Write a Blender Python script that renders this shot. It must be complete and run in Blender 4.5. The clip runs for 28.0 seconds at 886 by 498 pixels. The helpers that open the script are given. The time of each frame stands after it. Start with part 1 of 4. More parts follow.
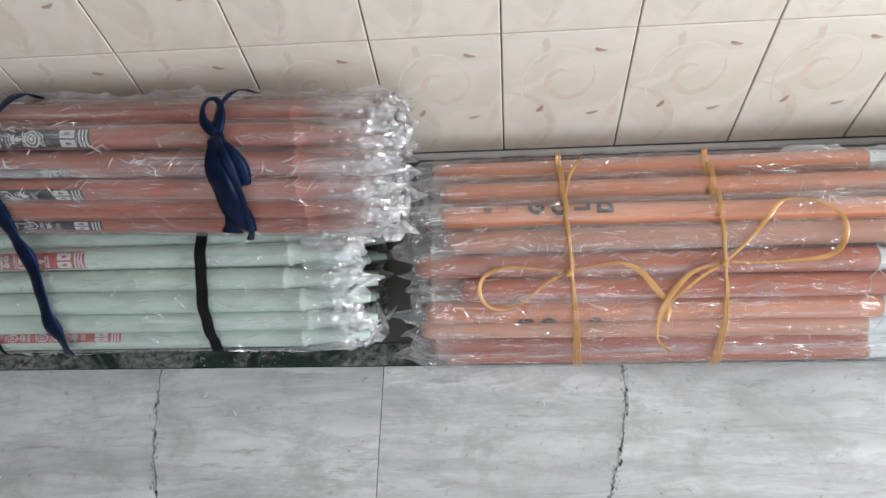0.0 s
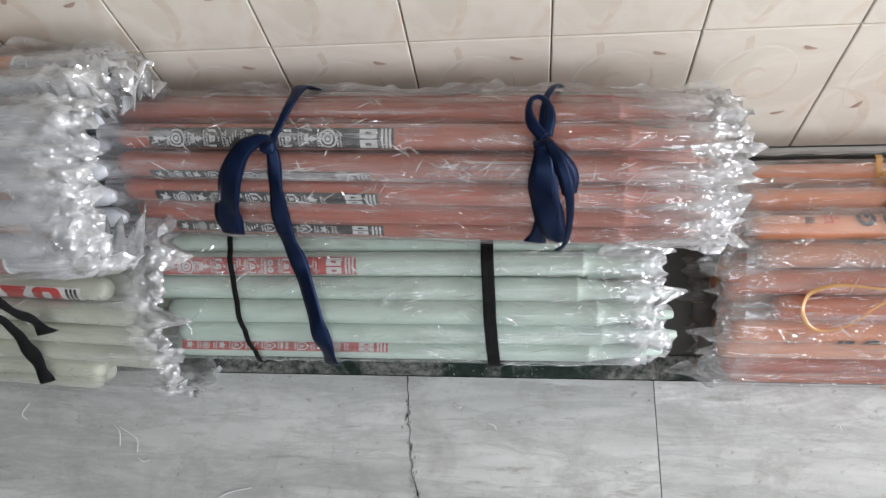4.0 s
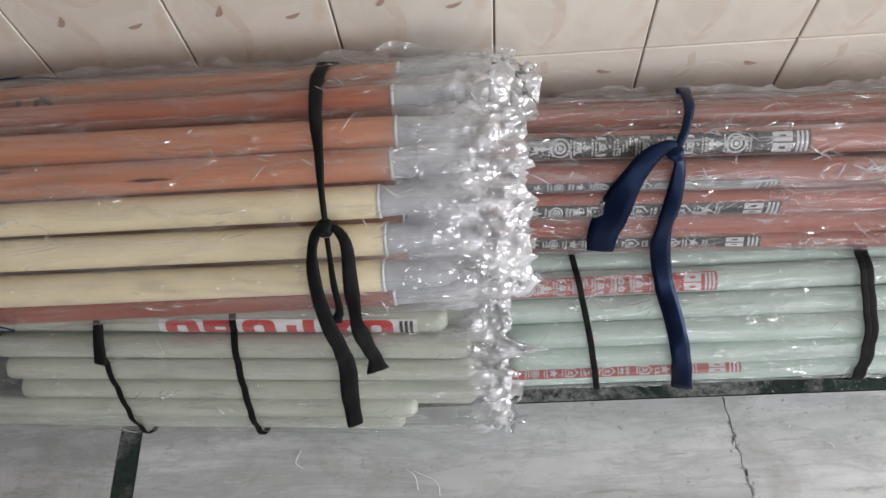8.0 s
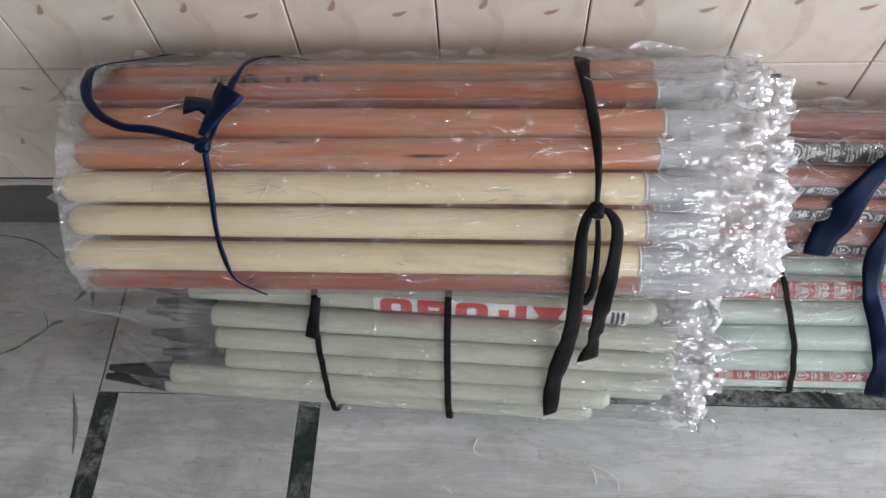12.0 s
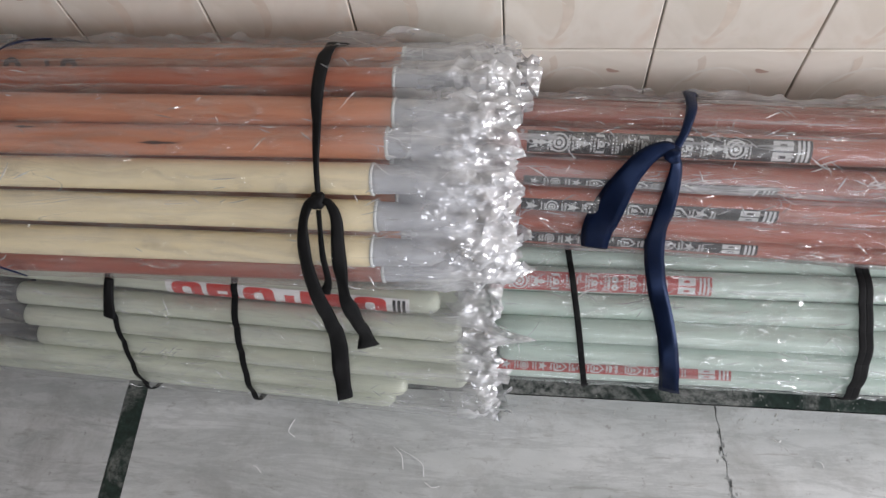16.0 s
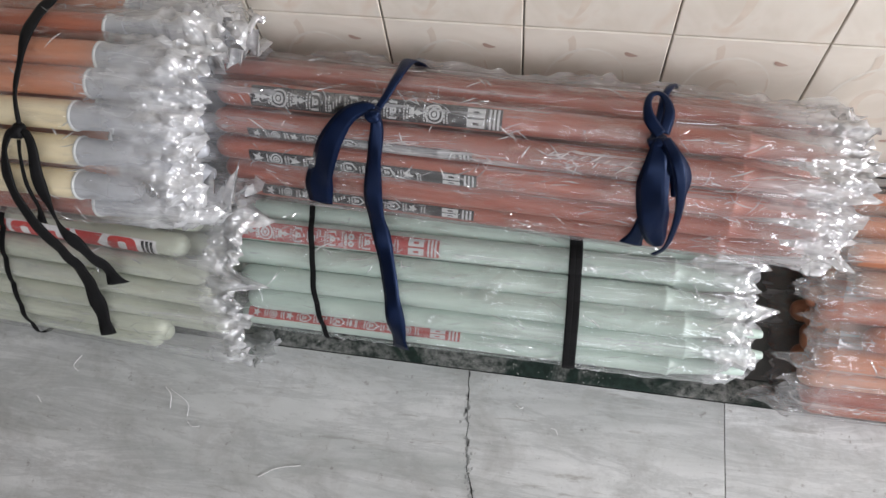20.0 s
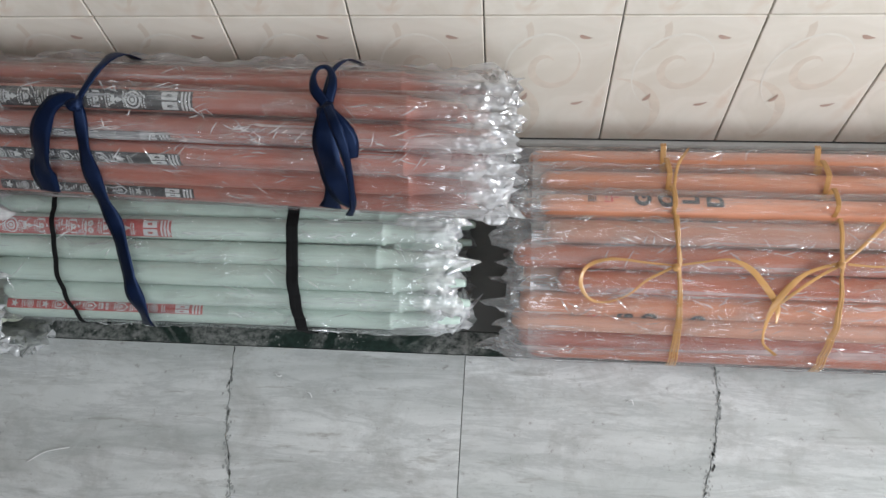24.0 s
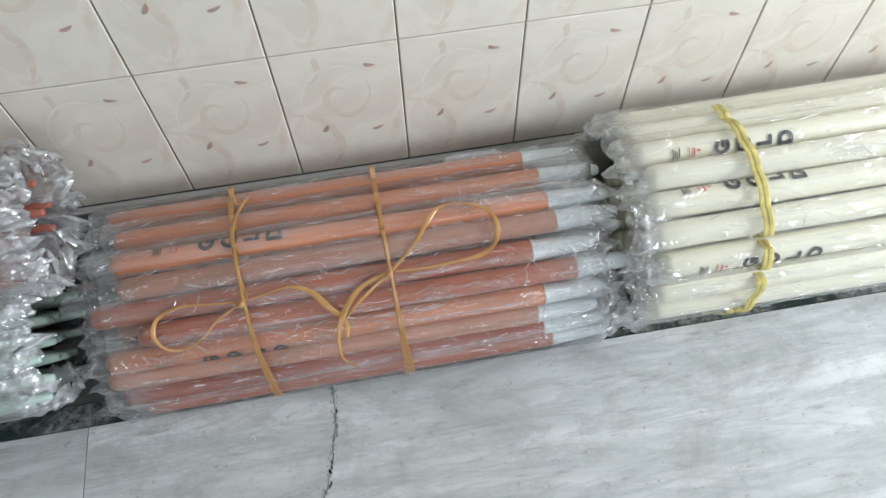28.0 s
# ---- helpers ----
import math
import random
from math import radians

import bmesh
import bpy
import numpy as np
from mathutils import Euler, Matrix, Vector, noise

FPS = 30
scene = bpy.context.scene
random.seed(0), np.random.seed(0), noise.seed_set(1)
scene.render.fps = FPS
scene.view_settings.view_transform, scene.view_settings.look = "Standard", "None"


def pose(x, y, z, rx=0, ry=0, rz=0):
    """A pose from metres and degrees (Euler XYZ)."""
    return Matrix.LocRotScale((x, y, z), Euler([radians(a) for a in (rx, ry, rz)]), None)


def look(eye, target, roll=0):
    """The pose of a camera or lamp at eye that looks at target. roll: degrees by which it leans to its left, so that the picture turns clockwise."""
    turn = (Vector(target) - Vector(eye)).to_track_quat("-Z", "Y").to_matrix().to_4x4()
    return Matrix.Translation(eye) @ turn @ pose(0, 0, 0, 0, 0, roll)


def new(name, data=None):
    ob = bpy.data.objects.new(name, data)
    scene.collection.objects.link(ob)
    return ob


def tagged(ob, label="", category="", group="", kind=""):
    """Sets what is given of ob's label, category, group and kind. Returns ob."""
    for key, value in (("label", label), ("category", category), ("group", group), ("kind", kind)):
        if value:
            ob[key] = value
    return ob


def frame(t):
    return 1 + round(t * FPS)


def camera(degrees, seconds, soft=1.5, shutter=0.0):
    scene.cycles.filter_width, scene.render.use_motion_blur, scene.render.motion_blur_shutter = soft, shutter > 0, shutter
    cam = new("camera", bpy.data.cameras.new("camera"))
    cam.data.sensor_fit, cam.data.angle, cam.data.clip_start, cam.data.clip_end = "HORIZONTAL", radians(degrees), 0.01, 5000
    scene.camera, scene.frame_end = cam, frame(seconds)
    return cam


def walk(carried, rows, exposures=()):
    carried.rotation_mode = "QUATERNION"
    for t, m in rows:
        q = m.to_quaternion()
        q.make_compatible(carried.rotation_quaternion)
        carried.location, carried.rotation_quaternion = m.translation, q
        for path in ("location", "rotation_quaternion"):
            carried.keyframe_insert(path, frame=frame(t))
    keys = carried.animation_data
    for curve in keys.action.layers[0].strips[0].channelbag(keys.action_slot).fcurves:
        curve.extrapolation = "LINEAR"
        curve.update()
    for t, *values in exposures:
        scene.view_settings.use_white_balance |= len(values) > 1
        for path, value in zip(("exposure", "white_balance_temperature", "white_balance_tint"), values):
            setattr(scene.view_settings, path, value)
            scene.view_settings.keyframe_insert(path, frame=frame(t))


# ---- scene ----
cam = camera(63.1, 28.0)
PATH = [
    (0, (-0.001, 0.02, 1.243), (-0.174, 0.945, -0.522), -10.8),
    (0.5, (-0.05, 0.008, 1.244), (-0.235, 0.939, -0.516), -11.9),
    (1, (-0.113, -0.015, 1.241), (-0.313, 0.942, -0.504), -13.5),
    (1.5, (-0.169, -0.034, 1.241), (-0.39, 0.916, -0.505), -12.7),
    (2, (-0.19, -0.045, 1.228), (-0.431, 0.871, -0.534), -12.2),
    (2.5, (-0.262, 0.027, 1.231), (-0.498, 0.923, -0.541), -12.6),
    (3, (-0.331, 0.08, 1.228), (-0.586, 0.954, -0.553), -12.8),
    (3.5, (-0.367, 0.123, 1.23), (-0.651, 0.934, -0.576), -16.4),
    (5.5, (-0.658, 0.097, 1.218), (-0.736, 0.963, -0.583), -8.2),
    (6, (-0.699, 0.088, 1.213), (-0.806, 0.957, -0.585), -9.2),
    (6.5, (-0.753, 0.079, 1.206), (-0.984, 0.893, -0.607), -14.4),
    (7, (-0.841, 0.103, 1.206), (-1.103, 0.95, -0.587), -14.8),
    (7.5, (-0.955, 0.135, 1.203), (-1.188, 0.969, -0.6), -14.5),
    (8, (-1.029, 0.148, 1.207), (-1.137, 1.013, -0.593), -9.2),
    (8.5, (-1.127, 0.124, 1.222), (-1.217, 1.003, -0.572), -8.6),
    (9, (-1.19, 0.123, 1.227), (-1.343, 0.985, -0.571), -11.1),
    (9.5, (-1.233, 0.118, 1.229), (-1.386, 1.024, -0.548), -10.0),
    (10, (-1.289, 0.097, 1.229), (-1.424, 1.023, -0.538), -9.8),
    (10.5, (-1.348, 0.079, 1.232), (-1.529, 1.004, -0.532), -9.1),
    (11, (-1.362, 0.077, 1.233), (-1.544, 1.033, -0.514), -7.2),
    (11.5, (-1.345, 0.081, 1.233), (-1.495, 1.035, -0.518), -7.2),
    (12, (-1.324, 0.081, 1.234), (-1.459, 1.012, -0.531), -6.8),
    (12.5, (-1.289, 0.081, 1.237), (-1.396, 1.03, -0.521), -5.5),
    (14.5, (-1.09, 0.151, 1.223), (-1.263, 1.008, -0.575), -8.2),
    (15, (-1.038, 0.153, 1.213), (-1.211, 0.982, -0.599), -6.8),
    (15.5, (-1.01, 0.153, 1.208), (-1.187, 0.989, -0.6), -9.2),
    (16, (-0.961, 0.123, 1.213), (-1.19, 0.98, -0.58), -11.6),
    (16.5, (-0.887, 0.096, 1.215), (-1.132, 0.973, -0.565), -12.8),
    (17, (-0.796, 0.091, 1.211), (-1.053, 0.949, -0.577), -12.2),
    (17.5, (-0.735, 0.127, 1.228), (-1.022, 0.984, -0.557), -11.5),
    (18, (-0.692, 0.137, 1.218), (-0.955, 0.93, -0.599), -13.6),
    (18.5, (-0.664, 0.144, 1.214), (-0.934, 0.939, -0.601), -12.4),
    (19, (-0.64, 0.137, 1.212), (-0.889, 0.981, -0.584), -11.7),
    (19.5, (-0.61, 0.126, 1.209), (-0.812, 0.954, -0.6), -8.6),
    (20, (-0.537, 0.085, 1.199), (-0.82, 0.939, -0.588), -10.5),
    (20.5, (-0.495, 0.069, 1.201), (-0.743, 0.943, -0.58), -9.8),
    (22.5, (-0.284, 0.099, 1.221), (-0.616, 0.92, -0.572), -10.1),
    (23, (-0.24, 0.095, 1.212), (-0.495, 0.95, -0.578), -11.2),
    (23.5, (-0.178, 0.052, 1.21), (-0.38, 0.996, -0.542), -10.1),
    (24, (-0.148, 0.01, 1.209), (-0.341, 0.935, -0.554), -8.8),
    (24.5, (-0.1, -0.026, 1.214), (-0.194, 0.955, -0.526), -4.9),
    (25, (-0.002, -0.018, 1.214), (-0.019, 0.946, -0.539), -2.6),
    (25.5, (0.087, -0.019, 1.219), (0.009, 0.993, -0.505), -1.6),
    (26, (0.123, -0.019, 1.232), (0.125, 1.015, -0.479), -0.4),
    (26.5, (0.109, -0.049, 1.225), (0.178, 0.949, -0.506), 0.7),
    (27, (0.121, -0.049, 1.228), (0.294, 0.932, -0.506), 1.1),
    (27.5, (0.194, -0.039, 1.229), (0.406, 0.929, -0.508), 0.6),
    (28, (0.341, -0.031, 1.227), (0.481, 0.965, -0.502), -2.1),
]
walk(cam, [(t, look(eye, target, roll)) for t, eye, target, roll in PATH],
     exposures=[(0, -0.12, 6430, 12), (3, 0.04, 6500, 13), (6, 0.10, 6620, 14), (8, 0.16, 6640, 16), (12, 0.28, 6500, 17), (15, 0.13, 6560, 17), (18, 0.13, 6620, 16), (23, -0.08, 6560, 15), (24, -0.13, 6400, 11), (25, -0.28, 6180, 5), (26, -0.33, 6180, 6), (28, -0.48, 6150, 7)])

# ---- world and lights ----
world = bpy.data.worlds.new("world")
scene.world = world
world.use_nodes = True
sky = world.node_tree.nodes.new("ShaderNodeTexSky")
sky.sky_type, sky.sun_disc = "NISHITA", False
sky.sun_elevation, sky.sun_rotation = radians(40), radians(200)
world.node_tree.links.new(sky.outputs[0], world.node_tree.nodes["Background"].inputs[0])
world.node_tree.nodes["Background"].inputs[1].default_value = 0.1


def area_lamp(name, m, sx, sy, power, colour):
    data = bpy.data.lights.new(name, "AREA")
    data.shape, data.size, data.size_y, data.energy, data.color = "RECTANGLE", sx, sy, power, colour
    ob = new(name, data)
    ob.matrix_world = m
    return ob


# daylight from two unseen windows: one assumed behind the camera, one inferred at right
area_lamp("window_daylight", look((0.4, -2.45, 1.75), (0.4, 1.0, 1.75)), 2.3, 1.3, 40, (0.93, 0.97, 1.0))
area_lamp("side_window_daylight", look((2.88, -0.22, 1.2), (-1.0, -0.22, 1.2)), 1.4, 1.2, 140, (0.93, 0.97, 1.0))


# ---- materials ----
def material(name):
    m = bpy.data.materials.new(name)
    m.use_nodes = True
    return m, m.node_tree.nodes, m.node_tree.links


def add(nodes, kind, **values):
    n = nodes.new(kind)
    for key, v in values.items():
        if key in n.inputs:
            n.inputs[key].default_value = v
    return n


def ramp(nodes, links, source, stops):
    n = nodes.new("ShaderNodeValToRGB")
    e = n.color_ramp.elements
    while len(e) < len(stops):
        e.new(0.5)
    for k, (p, c) in zip(e, stops):
        k.position, k.color = p, (*c, 1)
    links.new(source, n.inputs[0])
    return n.outputs[0]


def blend(nodes, links, fac, a, b, mode="MIX"):
    n = nodes.new("ShaderNodeMix")
    n.data_type, n.blend_type = "RGBA", mode
    for socket, v in ((n.inputs[0], fac), (n.inputs[6], a), (n.inputs[7], b)):
        if isinstance(v, (int, float)):
            socket.default_value = v
        elif isinstance(v, tuple):
            socket.default_value = (*v, 1)
        else:
            links.new(v, socket)
    return n.outputs[2]


def mapped(nodes, links, scale, kind="Object"):
    tc, mp = nodes.new("ShaderNodeTexCoord"), nodes.new("ShaderNodeMapping")
    mp.inputs["Scale"].default_value = scale
    links.new(tc.outputs[kind], mp.inputs[0])
    return mp.outputs[0]


def shifted(nodes, links, vector):
    """Moves a pattern by a random amount for each object."""
    info, vm = nodes.new("ShaderNodeObjectInfo"), nodes.new("ShaderNodeVectorMath")
    sc = nodes.new("ShaderNodeMath")
    sc.operation = "MULTIPLY"
    sc.inputs[1].default_value = 37.0
    links.new(info.outputs["Random"], sc.inputs[0])
    links.new(vector, vm.inputs[0])
    links.new(sc.outputs[0], vm.inputs[1])
    return vm.outputs[0], info.outputs["Random"]


def noise_tex(nodes, links, vector, scale, detail=5.0, rough=0.55, distort=0.0):
    n = add(nodes, "ShaderNodeTexNoise", Scale=scale, Detail=detail, Roughness=rough, Distortion=distort)
    links.new(vector, n.inputs["Vector"])
    return n.outputs["Fac"]


def bump(nodes, links, height, strength, distance=0.001):
    n = add(nodes, "ShaderNodeBump", Strength=strength, Distance=distance)
    links.new(height, n.inputs["Height"])
    return n.outputs[0]


def finish(nodes, links, colour, rough, normal=None, metal=0.0, coat=0.0):
    p = nodes["Principled BSDF"]
    for key, v in (("Base Color", colour), ("Roughness", rough), ("Metallic", metal), ("Coat Weight", coat)):
        if isinstance(v, tuple):
            p.inputs[key].default_value = (*v, 1)
        elif isinstance(v, (int, float)):
            p.inputs[key].default_value = v
        else:
            links.new(v, p.inputs[key])
    if normal is not None:
        links.new(normal, p.inputs["Normal"])


def wood(name, light, dark, grey=0.0, rough=0.42):
    """Painted or varnished turned wood with long grain."""
    m, n, l = material(name)
    v, rnd = shifted(n, l, mapped(n, l, (1.2, 26, 26)))
    grain = noise_tex(n, l, v, 3.0, 8, 0.68, 0.5)
    fine = noise_tex(n, l, mapped(n, l, (6, 160, 160)), 2.0, 3)
    blot = noise_tex(n, l, shifted(n, l, mapped(n, l, (3, 9, 9)))[0], 1.5, 2)
    c = ramp(n, l, grain, ((0.32, dark), (0.62, light)))
    c = blend(n, l, ramp(n, l, blot, ((0.35, (0, 0, 0)), (0.75, (0.55, 0.55, 0.55)))), c, dark)
    c = blend(n, l, ramp(n, l, rnd, ((0.0, (0, 0, 0)), (1.0, (0.55, 0.55, 0.55)))), c, tuple(0.75 * a for a in dark))
    finish(n, l, c, rough, bump(n, l, fine, 0.25, 0.0006))
    return m


def lacquer(name, colour, other, rough=0.35):
    """Thick plain paint, faintly uneven."""
    m, n, l = material(name)
    v, rnd = shifted(n, l, mapped(n, l, (5, 14, 14)))
    blot = noise_tex(n, l, v, 2.0, 4)
    fine = noise_tex(n, l, mapped(n, l, (30, 90, 90)), 3.0, 3)
    c = blend(n, l, ramp(n, l, blot, ((0.3, (0, 0, 0)), (0.75, (1, 1, 1)))), colour, other)
    c = blend(n, l, ramp(n, l, rnd, ((0.0, (0, 0, 0)), (1.0, (0.4, 0.4, 0.4)))), c, other)
    finish(n, l, c, rough, bump(n, l, fine, 0.15, 0.0005))
    return m


def cloth(name, colour, rough=0.8, weave=900, gloss=0.2, tint=(1, 1, 1)):
    m, n, l = material(name)
    v = mapped(n, l, (1, 1, 1))
    fine = noise_tex(n, l, v, weave, 2)
    big = noise_tex(n, l, v, 45, 3)
    c = blend(n, l, ramp(n, l, big, ((0.3, (0, 0, 0)), (0.8, (1, 1, 1)))), colour, tuple(1.8 * a for a in colour))
    finish(n, l, c, rough, bump(n, l, fine, 0.3, 0.0005))
    n["Principled BSDF"].inputs["Specular IOR Level"].default_value = gloss
    n["Principled BSDF"].inputs["Specular Tint"].default_value = (*tint, 1)
    return m


def plain(name, colour, rough=0.5, metal=0.0):
    m, n, l = material(name)
    v = noise_tex(n, l, mapped(n, l, (1, 1, 1)), 60, 4)
    c = blend(n, l, ramp(n, l, v, ((0.3, (0, 0, 0)), (0.7, (0.35, 0.35, 0.35)))), colour, tuple(0.7 * a for a in colour))
    finish(n, l, c, rough, None, metal)
    return m


ORANGE = wood("orange_wood", (0.74, 0.33, 0.195), (0.49, 0.185, 0.10))
RUST = wood("rust_wood", (0.54, 0.175, 0.09), (0.36, 0.10, 0.055))
MAROON = wood("maroon_wood", (0.45, 0.155, 0.11), (0.29, 0.085, 0.06))
BROWN = wood("brown_wood", (0.56, 0.29, 0.20), (0.42, 0.20, 0.14))
MINT = lacquer("mint_paint", (0.51, 0.61, 0.55), (0.43, 0.535, 0.48))
SAGE = lacquer("sage_paint", (0.57, 0.59, 0.49), (0.48, 0.52, 0.43))
BUTTER = lacquer("butter_paint", (0.84, 0.73, 0.51), (0.76, 0.65, 0.43))
IVORY = lacquer("ivory_paint", (0.80, 0.77, 0.635), (0.74, 0.70, 0.56))
BRIGHT = plain("bright_silver_metal", (0.76, 0.80, 0.82), 0.30, 0.35)
STEEL = plain("silver_metal", (0.56, 0.58, 0.62), 0.40, 0.15)
PALE = plain("pale_rim_and_highlight", (0.66, 0.68, 0.67), 0.4)
IRON = plain("dark_metal", (0.07, 0.075, 0.08), 0.45, 0.5)
WHITE = plain("white_print", (0.8, 0.8, 0.8), 0.5)
BLACK = plain("black_print", (0.03, 0.03, 0.032), 0.45)
RED = plain("red_print", (0.58, 0.055, 0.05), 0.45)
SCAR = plain("dark_scar", (0.09, 0.045, 0.035), 0.6)
DULL_RED = plain("faded_red_print", (0.42, 0.07, 0.065), 0.5)
SILVER_PRINT = plain("pale_print", (0.56, 0.57, 0.57), 0.5)
NAVY = cloth("navy_ribbon", (0.0016, 0.0042, 0.0165), 0.42, gloss=0.34, tint=(0.35, 0.52, 1.0))
JET = cloth("black_tape", (0.004, 0.004, 0.0045), 0.7)
RAFFIA = plain("golden_raffia", (0.50, 0.265, 0.09), 0.28)
YELLOW = cloth("yellow_tape", (0.42, 0.355, 0.13), 0.45, 300)


def film_material(name):
    """Thin clear polythene: see-through, with long pale wrinkles and a few sharp glints; milkier and glossier where it is crumpled."""
    m, n, l = material(name)
    n.remove(n["Principled BSDF"])

    def stored(key):
        attr = n.new("ShaderNodeAttribute")
        attr.attribute_name = key
        return attr.outputs["Fac"]
    amount, haze = stored("crumple"), stored("haze")

    def between(lo, hi):
        return nodes_math(n, l, "ADD", nodes_math(n, l, "MULTIPLY", amount, hi - lo, False), lo, False)

    def turned(angle, scale):
        tc, mp = n.new("ShaderNodeTexCoord"), n.new("ShaderNodeMapping")
        mp.vector_type = "POINT"
        mp.inputs["Rotation"].default_value = (0, radians(angle * 0.5), radians(angle))
        mp.inputs["Scale"].default_value = scale
        l.new(tc.outputs["Object"], mp.inputs[0])
        return mp.outputs[0]
    long_fold = noise_tex(n, l, turned(4, (2.2, 26, 26)), 1.0, 2, 0.45, 0.9)
    slant = noise_tex(n, l, turned(24, (4, 24, 24)), 1.0, 1, 0.4, 1.2)
    ridge = ramp(n, l, slant, ((0.45, (0, 0, 0)), (0.5, (1, 1, 1)), (0.55, (0, 0, 0))))
    spots = ramp(n, l, noise_tex(n, l, mapped(n, l, (11, 30, 30)), 1.0, 2, 0.5, 1.5), ((0.53, (0, 0, 0)), (0.64, (1, 1, 1))))
    fine = noise_tex(n, l, turned(-20, (22, 60, 60)), 1.0, 2, 0.5, 1.8)
    height = nodes_math(n, l, "ADD", blend(n, l, 0.12, long_fold, ridge), nodes_math(n, l, "MULTIPLY", nodes_math(n, l, "MULTIPLY", fine, spots), 0.42, False), False)
    cells = add(n, "ShaderNodeTexVoronoi", Scale=105.0)
    l.new(mapped(n, l, (0.8, 1, 1)), cells.inputs["Vector"])
    height = nodes_math(n, l, "ADD", height, nodes_math(n, l, "MULTIPLY", nodes_math(n, l, "MULTIPLY", cells.outputs["Distance"], amount), 0.85, False), False)
    nb = bump(n, l, height, 1.0, 0.03)
    l.new(nodes_math(n, l, "SUBTRACT", 0.022, nodes_math(n, l, "MULTIPLY", nodes_math(n, l, "MULTIPLY", amount, 4.0), 0.016, False), False), nb.node.inputs["Distance"])
    clear = add(n, "ShaderNodeBsdfTransparent", Color=(1, 1, 1, 1))
    sheen = n.new("ShaderNodeBsdfGlossy")
    l.new(between(0.095, 0.10), sheen.inputs["Roughness"])
    l.new(nb, sheen.inputs["Normal"])
    front, back = add(n, "ShaderNodeBsdfDiffuse", Color=(0.9, 0.91, 0.93, 1)), add(n, "ShaderNodeBsdfTranslucent", Color=(0.9, 0.91, 0.93, 1))
    milk = n.new("ShaderNodeMixShader")
    milk.inputs[0].default_value = 0.4
    l.new(front.outputs[0], milk.inputs[1]), l.new(back.outputs[0], milk.inputs[2])
    cloud = noise_tex(n, l, mapped(n, l, (5, 16, 16)), 1.0, 4, 0.6, 1.0)
    streak = noise_tex(n, l, turned(3, (1.6, 42, 42)), 1.0, 4, 0.6, 0.6)
    hair = noise_tex(n, l, turned(-14, (3.4, 17, 17)), 1.0, 2, 0.45, 2.6)
    veil = nodes_math(n, l, "MULTIPLY", ramp(n, l, cloud, ((0.36, (0.5, 0.5, 0.5)), (0.68, (1, 1, 1)))), between(0.075, 0.88))
    bands = nodes_math(n, l, "MULTIPLY", ramp(n, l, streak, ((0.46, (0, 0, 0)), (0.68, (0.38, 0.38, 0.38)))), ramp(n, l, cloud, ((0.35, (0.3, 0.3, 0.3)), (0.62, (1, 1, 1)))))
    thin = nodes_math(n, l, "MULTIPLY", ramp(n, l, hair, ((0.488, (0, 0, 0)), (0.50, (1, 1, 1)), (0.512, (0, 0, 0)))), ramp(n, l, cloud, ((0.46, (0, 0, 0)), (0.64, (0.34, 0.34, 0.34)))))
    veil = nodes_math(n, l, "MULTIPLY", nodes_math(n, l, "ADD", nodes_math(n, l, "ADD", veil, bands), thin), haze)
    a = n.new("ShaderNodeMixShader")
    l.new(veil, a.inputs[0]), l.new(clear.outputs[0], a.inputs[1]), l.new(milk.outputs[0], a.inputs[2])
    fr = add(n, "ShaderNodeLayerWeight", Blend=0.5)
    gloss = nodes_math(n, l, "ADD", nodes_math(n, l, "MULTIPLY", spots, 0.17), between(0.05, 0.34))
    b = n.new("ShaderNodeMixShader")
    l.new(nodes_math(n, l, "ADD", nodes_math(n, l, "MULTIPLY", nodes_math(n, l, "POWER", fr.outputs["Facing"], 4.0), 0.35), gloss), b.inputs[0])
    l.new(a.outputs[0], b.inputs[1]), l.new(sheen.outputs[0], b.inputs[2])
    l.new(b.outputs[0], n["Material Output"].inputs[0])
    return m


def nodes_math(nodes, links, op, a, b, clamp=True):
    n = nodes.new("ShaderNodeMath")
    n.operation, n.use_clamp = op, clamp
    for socket, v in zip(n.inputs, (a, b)):
        if isinstance(v, (int, float)):
            socket.default_value = v
        else:
            links.new(v, socket)
    return n.outputs[0]


FILM = film_material("clear_film")


